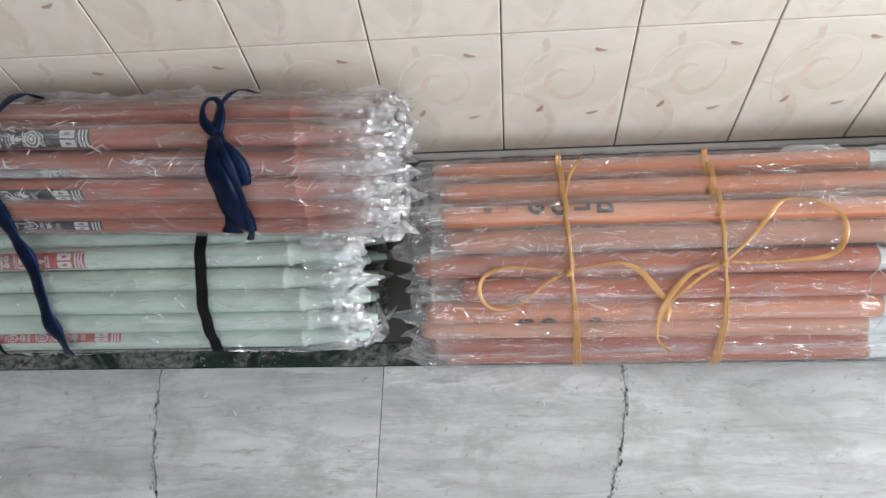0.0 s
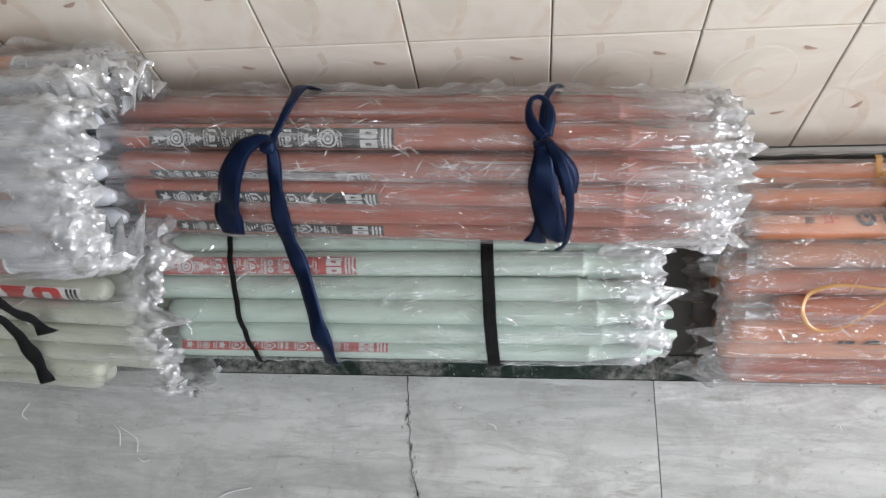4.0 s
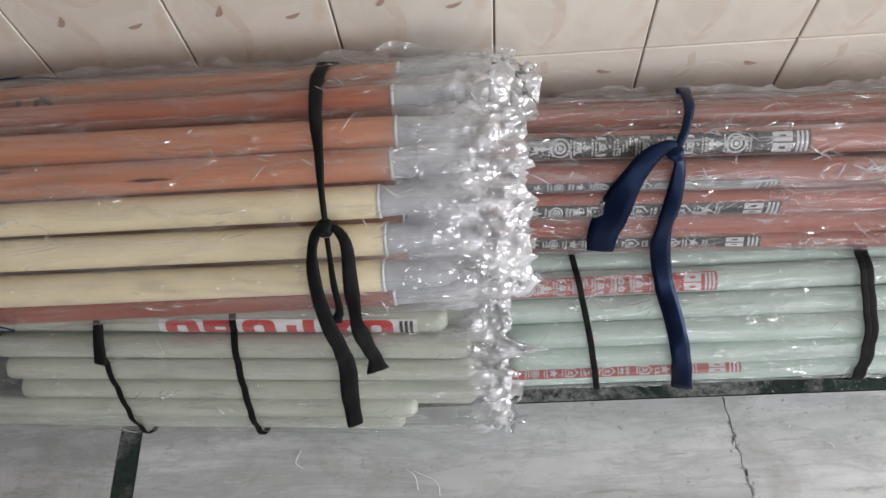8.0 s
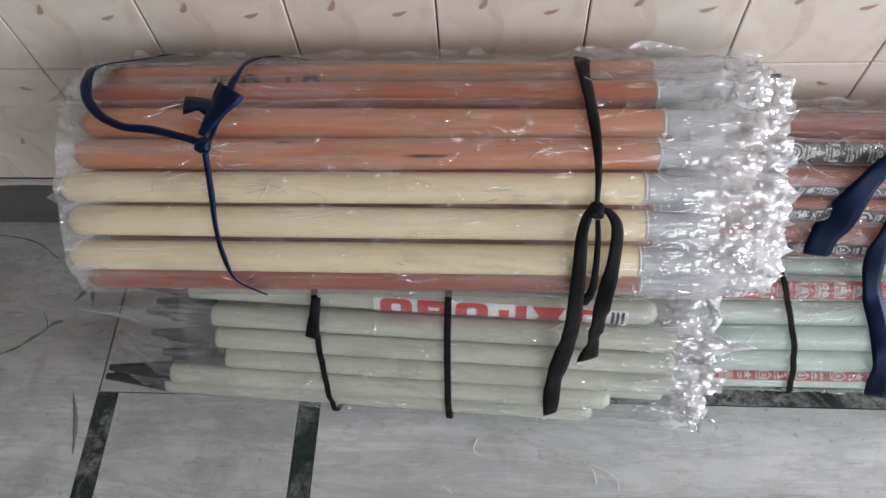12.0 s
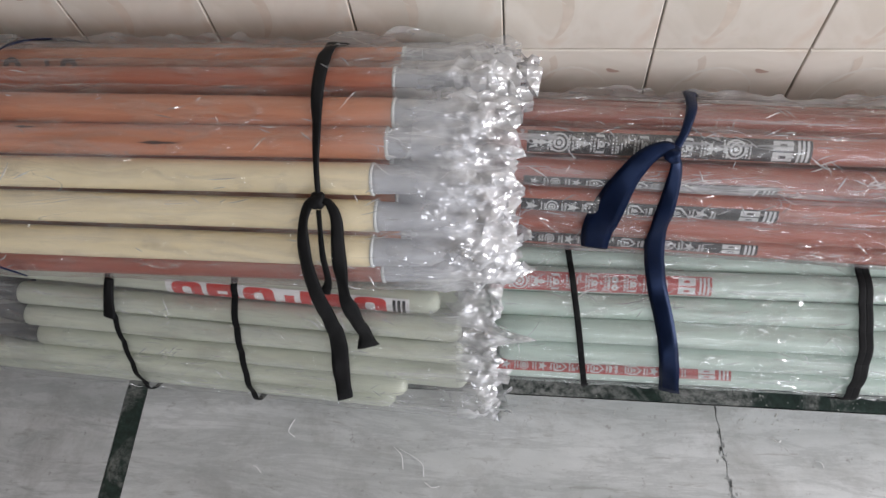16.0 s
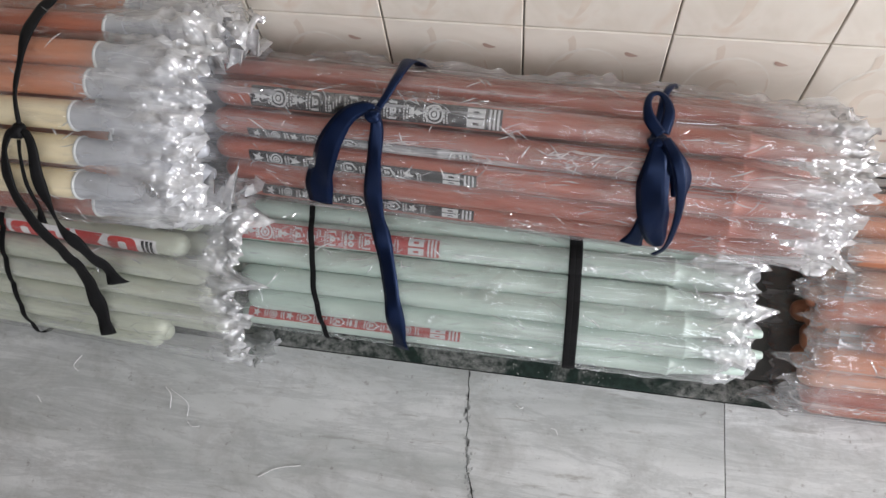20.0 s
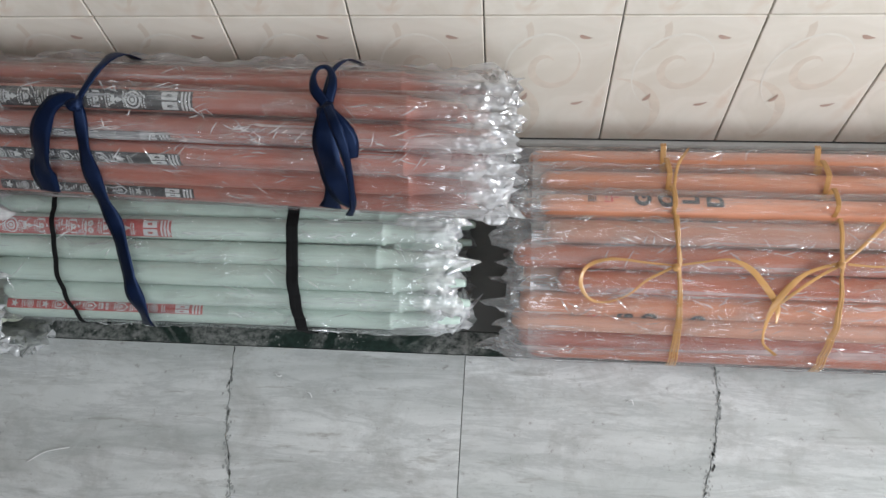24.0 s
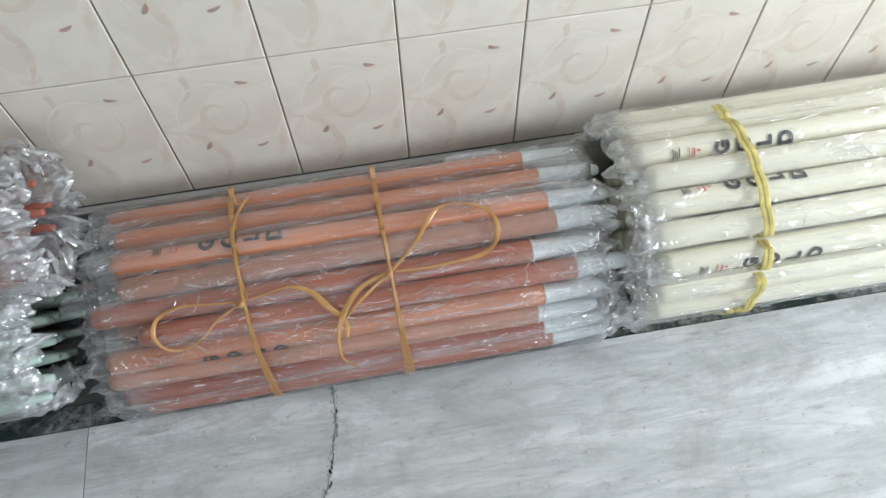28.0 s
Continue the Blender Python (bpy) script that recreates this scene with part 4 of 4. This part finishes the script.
for p in ((0.096, 0.509, 0.219), (0.332, 0.519, 0.224)):
    knot(a_base, p, 0.006, RAFFIA)

for dx in (-0.0042, 0.0042):
    band(g_base, g_shape, -0.497 + dx, 1.3, 3.9, 0.011, JET, "black_tape", "", 0.0012, 0.004, 0.015)
band(g_base, g_shape, -0.905, 1.3, 3.9, 0.009, JET, "black_tape", "", 0.0012, 0.004, 0.055)

MC = (0.68, 0.32)
tape(m_base, [(-0.735, 0.762, 0.36), (-0.752, 0.745, 0.405), (-0.757, 0.703, 0.429), (-0.768, 0.668, 0.429), (-0.781, 0.646, 0.420)], [0.02, 0.018, 0.014, 0.011, 0.010], NAVY, "ribbon", "navy ribbon round the pile", MC, 0.008)
tape(m_base, [(-0.781, 0.644, 0.420), (-0.777, 0.627, 0.405), (-0.782, 0.600, 0.366), (-0.788, 0.578, 0.305), (-0.777, 0.548, 0.250), (-0.763, 0.503, 0.222), (-0.753, 0.463, 0.192), (-0.744, 0.428, 0.135)], [0.012, 0.018, 0.022, 0.027, 0.027, 0.027, 0.028, 0.031], NAVY, "ribbon_tail", "navy ribbon end hanging over the mint stumps", (0.66, 0.20), 0.011)
tape(m_base, [(-0.781, 0.648, 0.424), (-0.796, 0.646, 0.427), (-0.818, 0.636, 0.420), (-0.840, 0.618, 0.396), (-0.856, 0.602, 0.362), (-0.866, 0.590, 0.332), (-0.868, 0.578, 0.304)], [0.014, 0.018, 0.025, 0.033, 0.042, 0.042, 0.036], NAVY, "ribbon_tail", "folded navy ribbon end", MC, 0.010)
knot(m_base, (-0.782, 0.640, 0.428), 0.012, NAVY)
tape(m_base, [(-0.385, 0.755, 0.37), (-0.397, 0.725, 0.415), (-0.410, 0.690, 0.430), (-0.415, 0.650, 0.425)], [0.012, 0.010, 0.009, 0.010], NAVY, "ribbon", "navy ribbon round the pile", MC, 0.008)
tape(m_base, [(-0.412, 0.640, 0.426), (-0.427, 0.655, 0.434), (-0.431, 0.672, 0.438), (-0.427, 0.686, 0.438), (-0.417, 0.690, 0.437), (-0.408, 0.682, 0.436), (-0.404, 0.664, 0.434), (-0.408, 0.642, 0.426)], [0.015, 0.015, 0.010, 0.008, 0.008, 0.010, 0.015, 0.016], NAVY, "bow_loop", "", MC, 0.012)
tape(m_base, [(-0.412, 0.636, 0.420), (-0.412, 0.612, 0.408), (-0.412, 0.594, 0.380), (-0.403, 0.578, 0.346), (-0.394, 0.570, 0.316), (-0.388, 0.566, 0.300)], [0.016, 0.032, 0.042, 0.040, 0.030, 0.014], NAVY, "bow_loop", "", MC, 0.012)
tape(m_base, [(-0.406, 0.634, 0.424), (-0.394, 0.612, 0.424), (-0.384, 0.596, 0.410), (-0.378, 0.580, 0.380), (-0.378, 0.568, 0.346), (-0.382, 0.562, 0.318), (-0.392, 0.562, 0.298)], [0.012, 0.016, 0.016, 0.011, 0.009, 0.009, 0.012], NAVY, "bow_loop", "", MC, 0.020)
tape(m_base, [(-0.404, 0.632, 0.422), (-0.390, 0.616, 0.412), (-0.380, 0.604, 0.396), (-0.378, 0.592, 0.376)], [0.012, 0.024, 0.028, 0.020], NAVY, "bow_loop", "", MC, 0.010)
tape(m_base, [(-0.410, 0.632, 0.420), (-0.406, 0.600, 0.396), (-0.410, 0.584, 0.350), (-0.418, 0.570, 0.312), (-0.424, 0.564, 0.292)], [0.010, 0.017, 0.020, 0.022, 0.034], NAVY, "ribbon_tail", "", MC, 0.007)
knot(m_base, (-0.412, 0.634, 0.424), 0.013, NAVY)

band(o_base, o_shape, -1.388, 1.2, 3.9, 0.0105, JET, "black_tape", "", 0.0012, 0.004, 0.003)
band(o_base, o_shape, -1.592, 1.2, 3.9, 0.0095, JET, "black_tape", "", 0.0012, 0.004, 0.022)
tape(o_base, [(-1.584, 0.512, 0.257), (-1.588, 0.492, 0.240), (-1.594, 0.468, 0.212)], [0.014, 0.016, 0.024], JET, "tape_end", "", (0.55, 0.12), 0.007)

UC = (0.63, 0.43)
tape(u_base, [(-1.207, 0.752, 0.497), (-1.210, 0.733, 0.516), (-1.213, 0.700, 0.535), (-1.209, 0.640, 0.548), (-1.204, 0.594, 0.542), (-1.202, 0.555, 0.529), (-1.202, 0.526, 0.500)], [0.022, 0.022, 0.017, 0.015, 0.012, 0.008, 0.006], JET, "ribbon", "black ribbon round the pile", UC, 0.004)
tape(u_base, [(-1.206, 0.522, 0.498), (-1.213, 0.515, 0.495), (-1.219, 0.497, 0.482), (-1.220, 0.470, 0.448), (-1.219, 0.452, 0.385), (-1.218, 0.446, 0.315), (-1.222, 0.440, 0.250), (-1.231, 0.418, 0.180), (-1.232, 0.388, 0.126)], [0.008, 0.012, 0.014, 0.017, 0.020, 0.022, 0.026, 0.026, 0.024], JET, "ribbon_tail", "black ribbon end hanging over the sage stumps", (0.60, 0.30), 0.008)
tape(u_base, [(-1.198, 0.522, 0.498), (-1.188, 0.518, 0.497), (-1.179, 0.503, 0.488), (-1.180, 0.478, 0.456), (-1.184, 0.458, 0.398), (-1.184, 0.450, 0.330), (-1.182, 0.450, 0.262), (-1.184, 0.444, 0.222)], [0.006, 0.010, 0.014, 0.017, 0.021, 0.021, 0.020, 0.034], JET, "ribbon_tail", "black ribbon end hanging over the sage stumps", (0.60, 0.30), 0.008)
tape(u_base, [(-1.201, 0.516, 0.494), (-1.200, 0.500, 0.482), (-1.200, 0.477, 0.454), (-1.201, 0.463, 0.416), (-1.210, 0.456, 0.392)], [0.006, 0.007, 0.008, 0.010, 0.014], JET, "ribbon_tail", "", UC, 0.007)
knot(u_base, (-1.202, 0.519, 0.503), 0.0105, JET)
tape(u_base, [(-1.580, 0.780, 0.466), (-1.612, 0.764, 0.492), (-1.640, 0.728, 0.526), (-1.648, 0.682, 0.545), (-1.651, 0.636, 0.551), (-1.657, 0.606, 0.548), (-1.665, 0.578, 0.543)], [0.013, 0.012, 0.012, 0.010, 0.009, 0.008, 0.007], NAVY, "cord", "navy cord round the pile", UC, 0.004)
tape(u_base, [(-1.665, 0.578, 0.549), (-1.663, 0.560, 0.533), (-1.661, 0.537, 0.512), (-1.659, 0.508, 0.488), (-1.655, 0.484, 0.459), (-1.644, 0.464, 0.430), (-1.616, 0.462, 0.392)], 0.0075, NAVY, "cord", "", UC, 0.005)
tape(u_base, [(-1.667, 0.578, 0.551), (-1.685, 0.584, 0.554), (-1.729, 0.594, 0.556), (-1.765, 0.598, 0.557), (-1.798, 0.614, 0.558), (-1.824, 0.645, 0.556), (-1.834, 0.690, 0.548), (-1.822, 0.735, 0.512), (-1.795, 0.764, 0.488), (-1.750, 0.774, 0.476), (-1.690, 0.780, 0.470), (-1.650, 0.778, 0.468)], [0.009, 0.009, 0.010, 0.010, 0.011, 0.013, 0.018, 0.024, 0.026, 0.016, 0.010, 0.009], NAVY, "cord_loop", "loose loop of navy cord", UC, 0.007)
tape(u_base, [(-1.664, 0.584, 0.556), (-1.651, 0.606, 0.562), (-1.640, 0.622, 0.568), (-1.632, 0.634, 0.572)], [0.010, 0.022, 0.036, 0.038], NAVY, "cord_end", "flat navy ribbon end", UC, 0.012)
tape(u_base, [(-1.656, 0.615, 0.562), (-1.670, 0.622, 0.564), (-1.692, 0.622, 0.562)], [0.022, 0.024, 0.025], NAVY, "cord_end", "flat navy ribbon end", UC, 0.009)
knot(u_base, (-1.664, 0.574, 0.556), 0.010, NAVY)

for dx in (-0.0045, 0.0045):
    band(c_base, c_shape, 0.918 + dx, 0.9, 3.95, 0.0095, YELLOW, "yellow_tape", "", 0.0014, 0.0045 + 0.1 * abs(dx + 0.0045), -0.024 - 0.3 * dx, 0.020)


# ---- prints on the stumps ----
def sticker(stump, radius, x0, x1, half, about, mat, icon, seed):
    """A printed strip along a stump with a row of plain emblems and a striped block at its end."""
    rng = random.Random(seed)
    base = put("sticker", bent(mesh_from("sticker", *flat_strip(x0, x1, -half, half, 10, 8), [mat], smooth=True), radius, 0.0007, about), stump)
    pieces = []

    def disc(cx, cy, r, n=14, inner=0.0):
        verts, faces = [], []
        for k in range(n):
            a = 2 * math.pi * k / n
            verts += [(cx + r * math.cos(a), cy + r * math.sin(a), 0), (cx + inner * r * math.cos(a), cy + inner * r * math.sin(a), 0)]
        for k in range(n):
            j = (k + 1) % n
            faces.append((2 * k, 2 * j, 2 * j + 1, 2 * k + 1))
        return verts, faces

    def bar(ax, bx, ay, by):
        return flat_strip(ax, bx, ay, by, 1, 4)
    h = half * 0.8

    def star(cx):
        pts = [(cx + h * 1.15 * (1.0 if k % 2 == 0 else 0.42) * math.cos(math.pi * k / 5), h * 1.15 * (1.0 if k % 2 == 0 else 0.42) * math.sin(math.pi * k / 5), 0) for k in range(10)]
        return [*pts, (cx, 0, 0)], [(k, (k + 1) % 10, 10) for k in range(10)]

    def words(cx, rows=2):
        """Small print that cannot be read, set across the strip."""
        for q in range(rows):
            y, end = -h * rng.uniform(0.75, 1.0), h * rng.uniform(0.55, 1.0)
            while y < end:
                step = h * rng.uniform(0.14, 0.30)
                pieces.append(bar(cx + 0.0042 * q, cx + 0.0042 * q + rng.uniform(0.0018, 0.0030), y, min(y + step, end)))
                y += step + h * 0.09

    def crest(cx):
        """A shield with a light rim and a light centre."""
        rim = [(cx - 0.009, -h), (cx + 0.002, -h), (cx + 0.010, 0.0), (cx + 0.002, h), (cx - 0.009, h)]
        verts = [(x, y, 0) for x, y in rim] + [(cx + 0.72 * (x - cx), 0.72 * y, 0) for x, y in rim]
        return verts, [(k, (k + 1) % 5, 5 + (k + 1) % 5, 5 + k) for k in range(5)]
    x, k = x0 + 0.014, 0
    while x < x1 - 0.072:
        kind = (0, 1, 0, 2, 3, 2, 4, 2)[k % 8]
        if kind == 0:
            pieces.append(star(x))
        elif kind == 1:
            pieces += [disc(x, 0, h * 1.05, 20, 0.80), disc(x, 0, h * 0.62, 16, 0.60), disc(x, 0, h * 0.25, 8)]
        elif kind == 2:
            pieces += [crest(x), disc(x - 0.001, 0, h * 0.36, 8, 0.25), bar(x - 0.006, x - 0.004, -h * 0.5, h * 0.5)]
        elif kind == 3:
            for q in range(4):
                pieces.append(bar(x - 0.008 + 0.0042 * q, x - 0.0058 + 0.0042 * q, h * (-0.9 + 0.35 * q), h * (-0.1 + 0.33 * q)))
        else:
            pieces += [disc(x, -h * 0.45, h * 0.42, 10, 0.3), disc(x, h * 0.45, h * 0.42, 10, 0.3), bar(x - 0.009, x - 0.0065, -h * 0.7, h * 0.7)]
        words(x + 0.0125)
        x += 0.0275
        k += 1
    e = x1
    for side in (-1, 1):
        lo, hi = sorted((side * h * 0.10, side * h * 1.05))
        third = (hi - lo) / 3
        pieces += [bar(e - 0.047, e - 0.039, lo, hi), bar(e - 0.031, e - 0.023, lo, hi), bar(e - 0.039, e - 0.031, lo, lo + third), bar(e - 0.039, e - 0.031, hi - third, hi)]
    pieces += [bar(e - 0.0175 + 0.0055 * k, e - 0.0145 + 0.0055 * k, -h * 1.1, h * 1.1) for k in range(3)]
    put("emblems", bent(mesh_from("emblems", *joined(pieces), [icon]), radius, 0.0011, about), stump, label="pale printed emblems")


sticker(m_st[3], 0.0185, 0.055, 0.408, 0.0155, -0.72, BLACK, SILVER_PRINT, 1)
sticker(m_st[4], 0.0185, 0.055, 0.375, 0.0080, -1.45, BLACK, SILVER_PRINT, 2)
sticker(m_st[5], 0.0185, 0.055, 0.385, 0.0105, -1.25, BLACK, SILVER_PRINT, 3)
sticker(m_st[7], 0.0185, 0.055, 0.380, 0.0080, -0.95, BLACK, SILVER_PRINT, 4)
sticker(g_st[4], 0.0195, 0.015, 0.330, 0.0150, -0.60, DULL_RED, SILVER_PRINT, 5)
sticker(g_st[8], 0.0195, 0.015, 0.360, 0.0080, -0.35, DULL_RED, SILVER_PRINT, 6)


def gold(stump, radius, x, size, step, about, mat=BLACK):
    """The printed word with a small red mark and a grey line above it."""
    put("lettering", bent(_copy_shift(lettering("GOLD", size, mat, step), x), radius, 0.0008, about), stump, label="black printed letters")
    pieces = [flat_strip(x - 0.050, x - 0.047, -0.008, 0.006, 1, 3), flat_strip(x - 0.058, x - 0.056, -0.004, 0.008, 1, 3), flat_strip(x - 0.044, x - 0.038, 0.000, 0.003, 1, 2), flat_strip(x - 0.060, x - 0.052, -0.008, -0.006, 1, 2)]
    put("red_mark", bent(mesh_from("red_mark", *joined(pieces), [RED]), radius, 0.0008, about), stump, label="small red printed mark")
    pieces = [flat_strip(x - 0.085 + 0.0035 * k, x - 0.083 + 0.0035 * k, -0.009 + 0.002 * (k % 2), 0.009 - 0.003 * (k % 3), 1, 4) for k in range(4)]
    put("small_print", bent(mesh_from("small_print", *joined(pieces), [BLACK]), radius, 0.0008, about), stump)


def _copy_shift(me, dx):
    for v in me.vertices:
        v.co.x += dx
    return me


gold(a_st[2], 0.0195, 0.158, 0.033, 0.036, 0.28)
gold(a_st[6], 0.0195, 0.165, 0.032, 0.037, -1.75)
gold(a_st[3], 0.0195, 0.140, 0.032, 0.037, 1.15)
gold(u_st[1], 0.0200, 0.163, 0.032, 0.040, -0.98)
gold(c_st[2], 0.0230, 0.145, 0.032, 0.036, -0.85)
gold(c_st[4], 0.0230, 0.140, 0.032, 0.036, 0.35)
gold(c_st[6], 0.0230, 0.145, 0.032, 0.036, -1.35)


def wood_knot(stump, radius, x, about, long, wide):
    """A dark tapered scar along the grain."""
    n = 10
    verts = [(x + long * k / n, side * wide * math.sin(math.pi * k / n) ** 1.4 * (1 + 0.3 * math.sin(5 * k)), 0) for k in range(n + 1) for side in (-1, 0, 1)]
    faces = [(3 * k + j, 3 * k + 3 + j, 3 * k + 4 + j, 3 * k + 1 + j) for k in range(n) for j in (0, 1)]
    put("wood_knot", bent(mesh_from("wood_knot", verts, faces, [SCAR]), radius, 0.0006, about), stump)


wood_knot(u_st[4], 0.0200, 0.415, -0.75, 0.060, 0.0019)
wood_knot(u_st[4], 0.0200, 0.255, 0.15, 0.030, 0.0016)
wood_knot(u_st[2], 0.0200, 0.500, -0.95, 0.045, 0.0014)


def block_print(stump, radius, x0, x1, half, about):
    """A white label with bold red plain shapes: rings, a cross and slotted blocks."""
    put("sticker", bent(mesh_from("sticker", *flat_strip(x0, x1, -half, half, 12, 8), [WHITE], smooth=True), radius, 0.0007, about), stump, label="white label with red shapes")
    step = (x1 - x0 - 0.036) / 6.0
    h = half * 0.93

    def ring(a, b):
        n, mid, w = 28, (a + b) / 2, (b - a) / 2
        verts = []
        for k in range(n):
            t = 2 * math.pi * k / n
            c, q = math.cos(t), math.sin(t)
            c, q = math.copysign(abs(c) ** 0.45, c), math.copysign(abs(q) ** 0.45, q)
            verts += [(mid + w * c, h * q, 0), (mid + 0.30 * w * c, 0.52 * h * q, 0)]
        return verts, [(2 * k, 2 * ((k + 1) % n), 2 * ((k + 1) % n) + 1, 2 * k + 1) for k in range(n)]

    def slanted(a, b, way):
        verts, faces = flat_strip(-0.28 * (b - a), 0.28 * (b - a), -h, h, 1, 8)
        return [(x + (a + b) / 2 + way * 0.22 * (b - a) * y / h, y, 0.00004 * way) for x, y, z in verts], faces
    for k, kind in enumerate("rxsrbr"):
        a = x0 + 0.034 + k * step
        b = a + step * 0.86
        w = (b - a) / 3
        if kind == "r":
            shape = [ring(a, b)]
        elif kind == "x":
            shape = [slanted(a, b, -1), slanted(a, b, 1)]
        elif kind == "s":
            shape = [flat_strip(a, a + w, -h, h, 1, 8), flat_strip(a + w, b, h * 0.45, h, 2, 3), flat_strip(a + 1.6 * w, a + 2.5 * w, -h * 0.5, h * 0.45, 1, 4)]
        else:
            shape = [flat_strip(a, b, -h, -h * 0.35, 2, 3), flat_strip(a, a + w, -h * 0.35, h, 1, 5), flat_strip(a + 2 * w, b, -h * 0.35, h, 1, 5), flat_strip(a + w, a + 2 * w, h * 0.05, h * 0.5, 1, 3)]
        put("red_block", bent(mesh_from("red_block", *joined(shape), [RED]), radius, 0.0011, about), stump)
    marks = [flat_strip(x0 + 0.006 + 0.0072 * k, x0 + 0.0105 + 0.0072 * k, -half * 0.85, half * (0.55 + 0.2 * (k % 2)), 1, 6) for k in range(3)]
    put("small_print", bent(mesh_from("small_print", *joined(marks), [BLACK]), radius, 0.0011, about), stump)


block_print(o_st[2], 0.0190, 0.042, 0.417, 0.0165, 1.25)

# ---- litter on the floor ----
def fibre(points, width):
    ob = put("film_shred", mesh_from("film_shred", *sweep(spline(points, 5), width, width * 0.7, [(0, 0, 1)] * (5 * (len(points) - 1) + 1)), [WHITE]))
    tagged(ob, "thin white shred of plastic on the marble", "litter", "shreds on the floor")


SHREDS = [((-0.965, 0.210), (-0.936, 0.228), (-0.898, 0.238)), ((-1.159, 0.332), (-1.121, 0.312), (-1.115, 0.290)), ((-1.345, 0.370), (-1.352, 0.350), (-1.340, 0.340)), ((-1.112, 0.281), (-1.100, 0.274), (-1.088, 0.277)),
          ((-1.403, 0.289), (-1.395, 0.286), (-1.387, 0.278)), ((-1.17, 0.335), (-1.155, 0.322), (-1.150, 0.300)), ((-0.50, 0.355), (-0.492, 0.352), (-0.488, 0.345)), ((-0.56, 0.385), (-0.553, 0.380), (-0.548, 0.383)), ((0.05, 0.365), (0.057, 0.367), (0.06, 0.36))]
for pts in SHREDS:
    fibre([(x, y, 0.0012 + 0.002 * (k % 2)) for k, (x, y) in enumerate(pts)], 0.0016)

rng = random.Random(12)
verts, faces = [], []
for k in range(700):
    x = rng.uniform(-1.0, 1.3)
    y = rng.choice((0.43 - abs(rng.gauss(0, 0.028)), rng.uniform(0.437, 0.478), 0.43 - abs(rng.gauss(0, 0.02))))
    near = noise.noise((x * 3.0, 2.0, 1.0))
    if rng.random() > 0.45 + near:
        continue
    a, w, h = rng.uniform(0, 3.1), rng.uniform(0.0008, 0.0026), rng.uniform(0.0004, 0.0010)
    c, q = math.cos(a) * w, math.sin(a) * w
    i = len(verts)
    verts += [(x - c, y - q, 0.0004), (x + q * 0.5, y - c * 0.5, 0.0004), (x + c, y + q, 0.0004), (x - q * 0.5, y + c * 0.5, 0.0004), (x, y, 0.0006 + h)]
    faces += [(i, i + 1, i + 4), (i + 1, i + 2, i + 4), (i + 2, i + 3, i + 4), (i + 3, i, i + 4)]
crumbs = put("cement_crumbs", mesh_from("cement_crumbs", verts, faces, [CEMENT]))
tagged(crumbs, "pale crumbs of cement along the joint", "crumbs", kind="stuff")


def stain(points, width, seed):
    """A worn dark crack in the marble."""
    pts = spline([(x, y, 0.0) for x, y in points], 14)
    verts, faces = [], []
    for k, p in enumerate(pts):
        w = width * (0.35 + 0.9 * abs(noise.noise((p.x * 40, p.y * 40, seed)))) * math.sin(math.pi * (0.05 + 0.9 * k / (len(pts) - 1)))
        t = (pts[min(k + 1, len(pts) - 1)] - pts[max(k - 1, 0)]).normalized()
        n = Vector((-t.y, t.x, 0))
        verts += [p + n * w, p + Vector((0, 0, 0.0007)), p - n * w]
    for k in range(len(pts) - 1):
        faces += [(3 * k, 3 * k + 1, 3 * k + 4, 3 * k + 3), (3 * k + 1, 3 * k + 2, 3 * k + 5, 3 * k + 4)]
    put("crack", mesh_from("crack", [(v[0], v[1], v[2] + 0.0004) for v in verts], faces, [WORN]), bpy.data.objects["floor"])


stain(((-2.33, 0.470), (-2.226, 0.507), (-2.189, 0.532), (-2.163, 0.556), (-2.180, 0.590)), 0.0035, 1)
stain(((-2.163, 0.556), (-2.150, 0.566), (-2.135, 0.570)), 0.009, 2)
stain(((-2.076, 0.433), (-2.057, 0.382), (-2.045, 0.323)), 0.009, 3)
stain(((-2.36, 0.760), (-2.25, 0.742), (-2.18, 0.700)), 0.003, 4)
stain(((-2.125, 0.610), (-2.100, 0.640), (-2.085, 0.600)), 0.008, 5)

# pieces of the wall last
wall_tiles(wall)
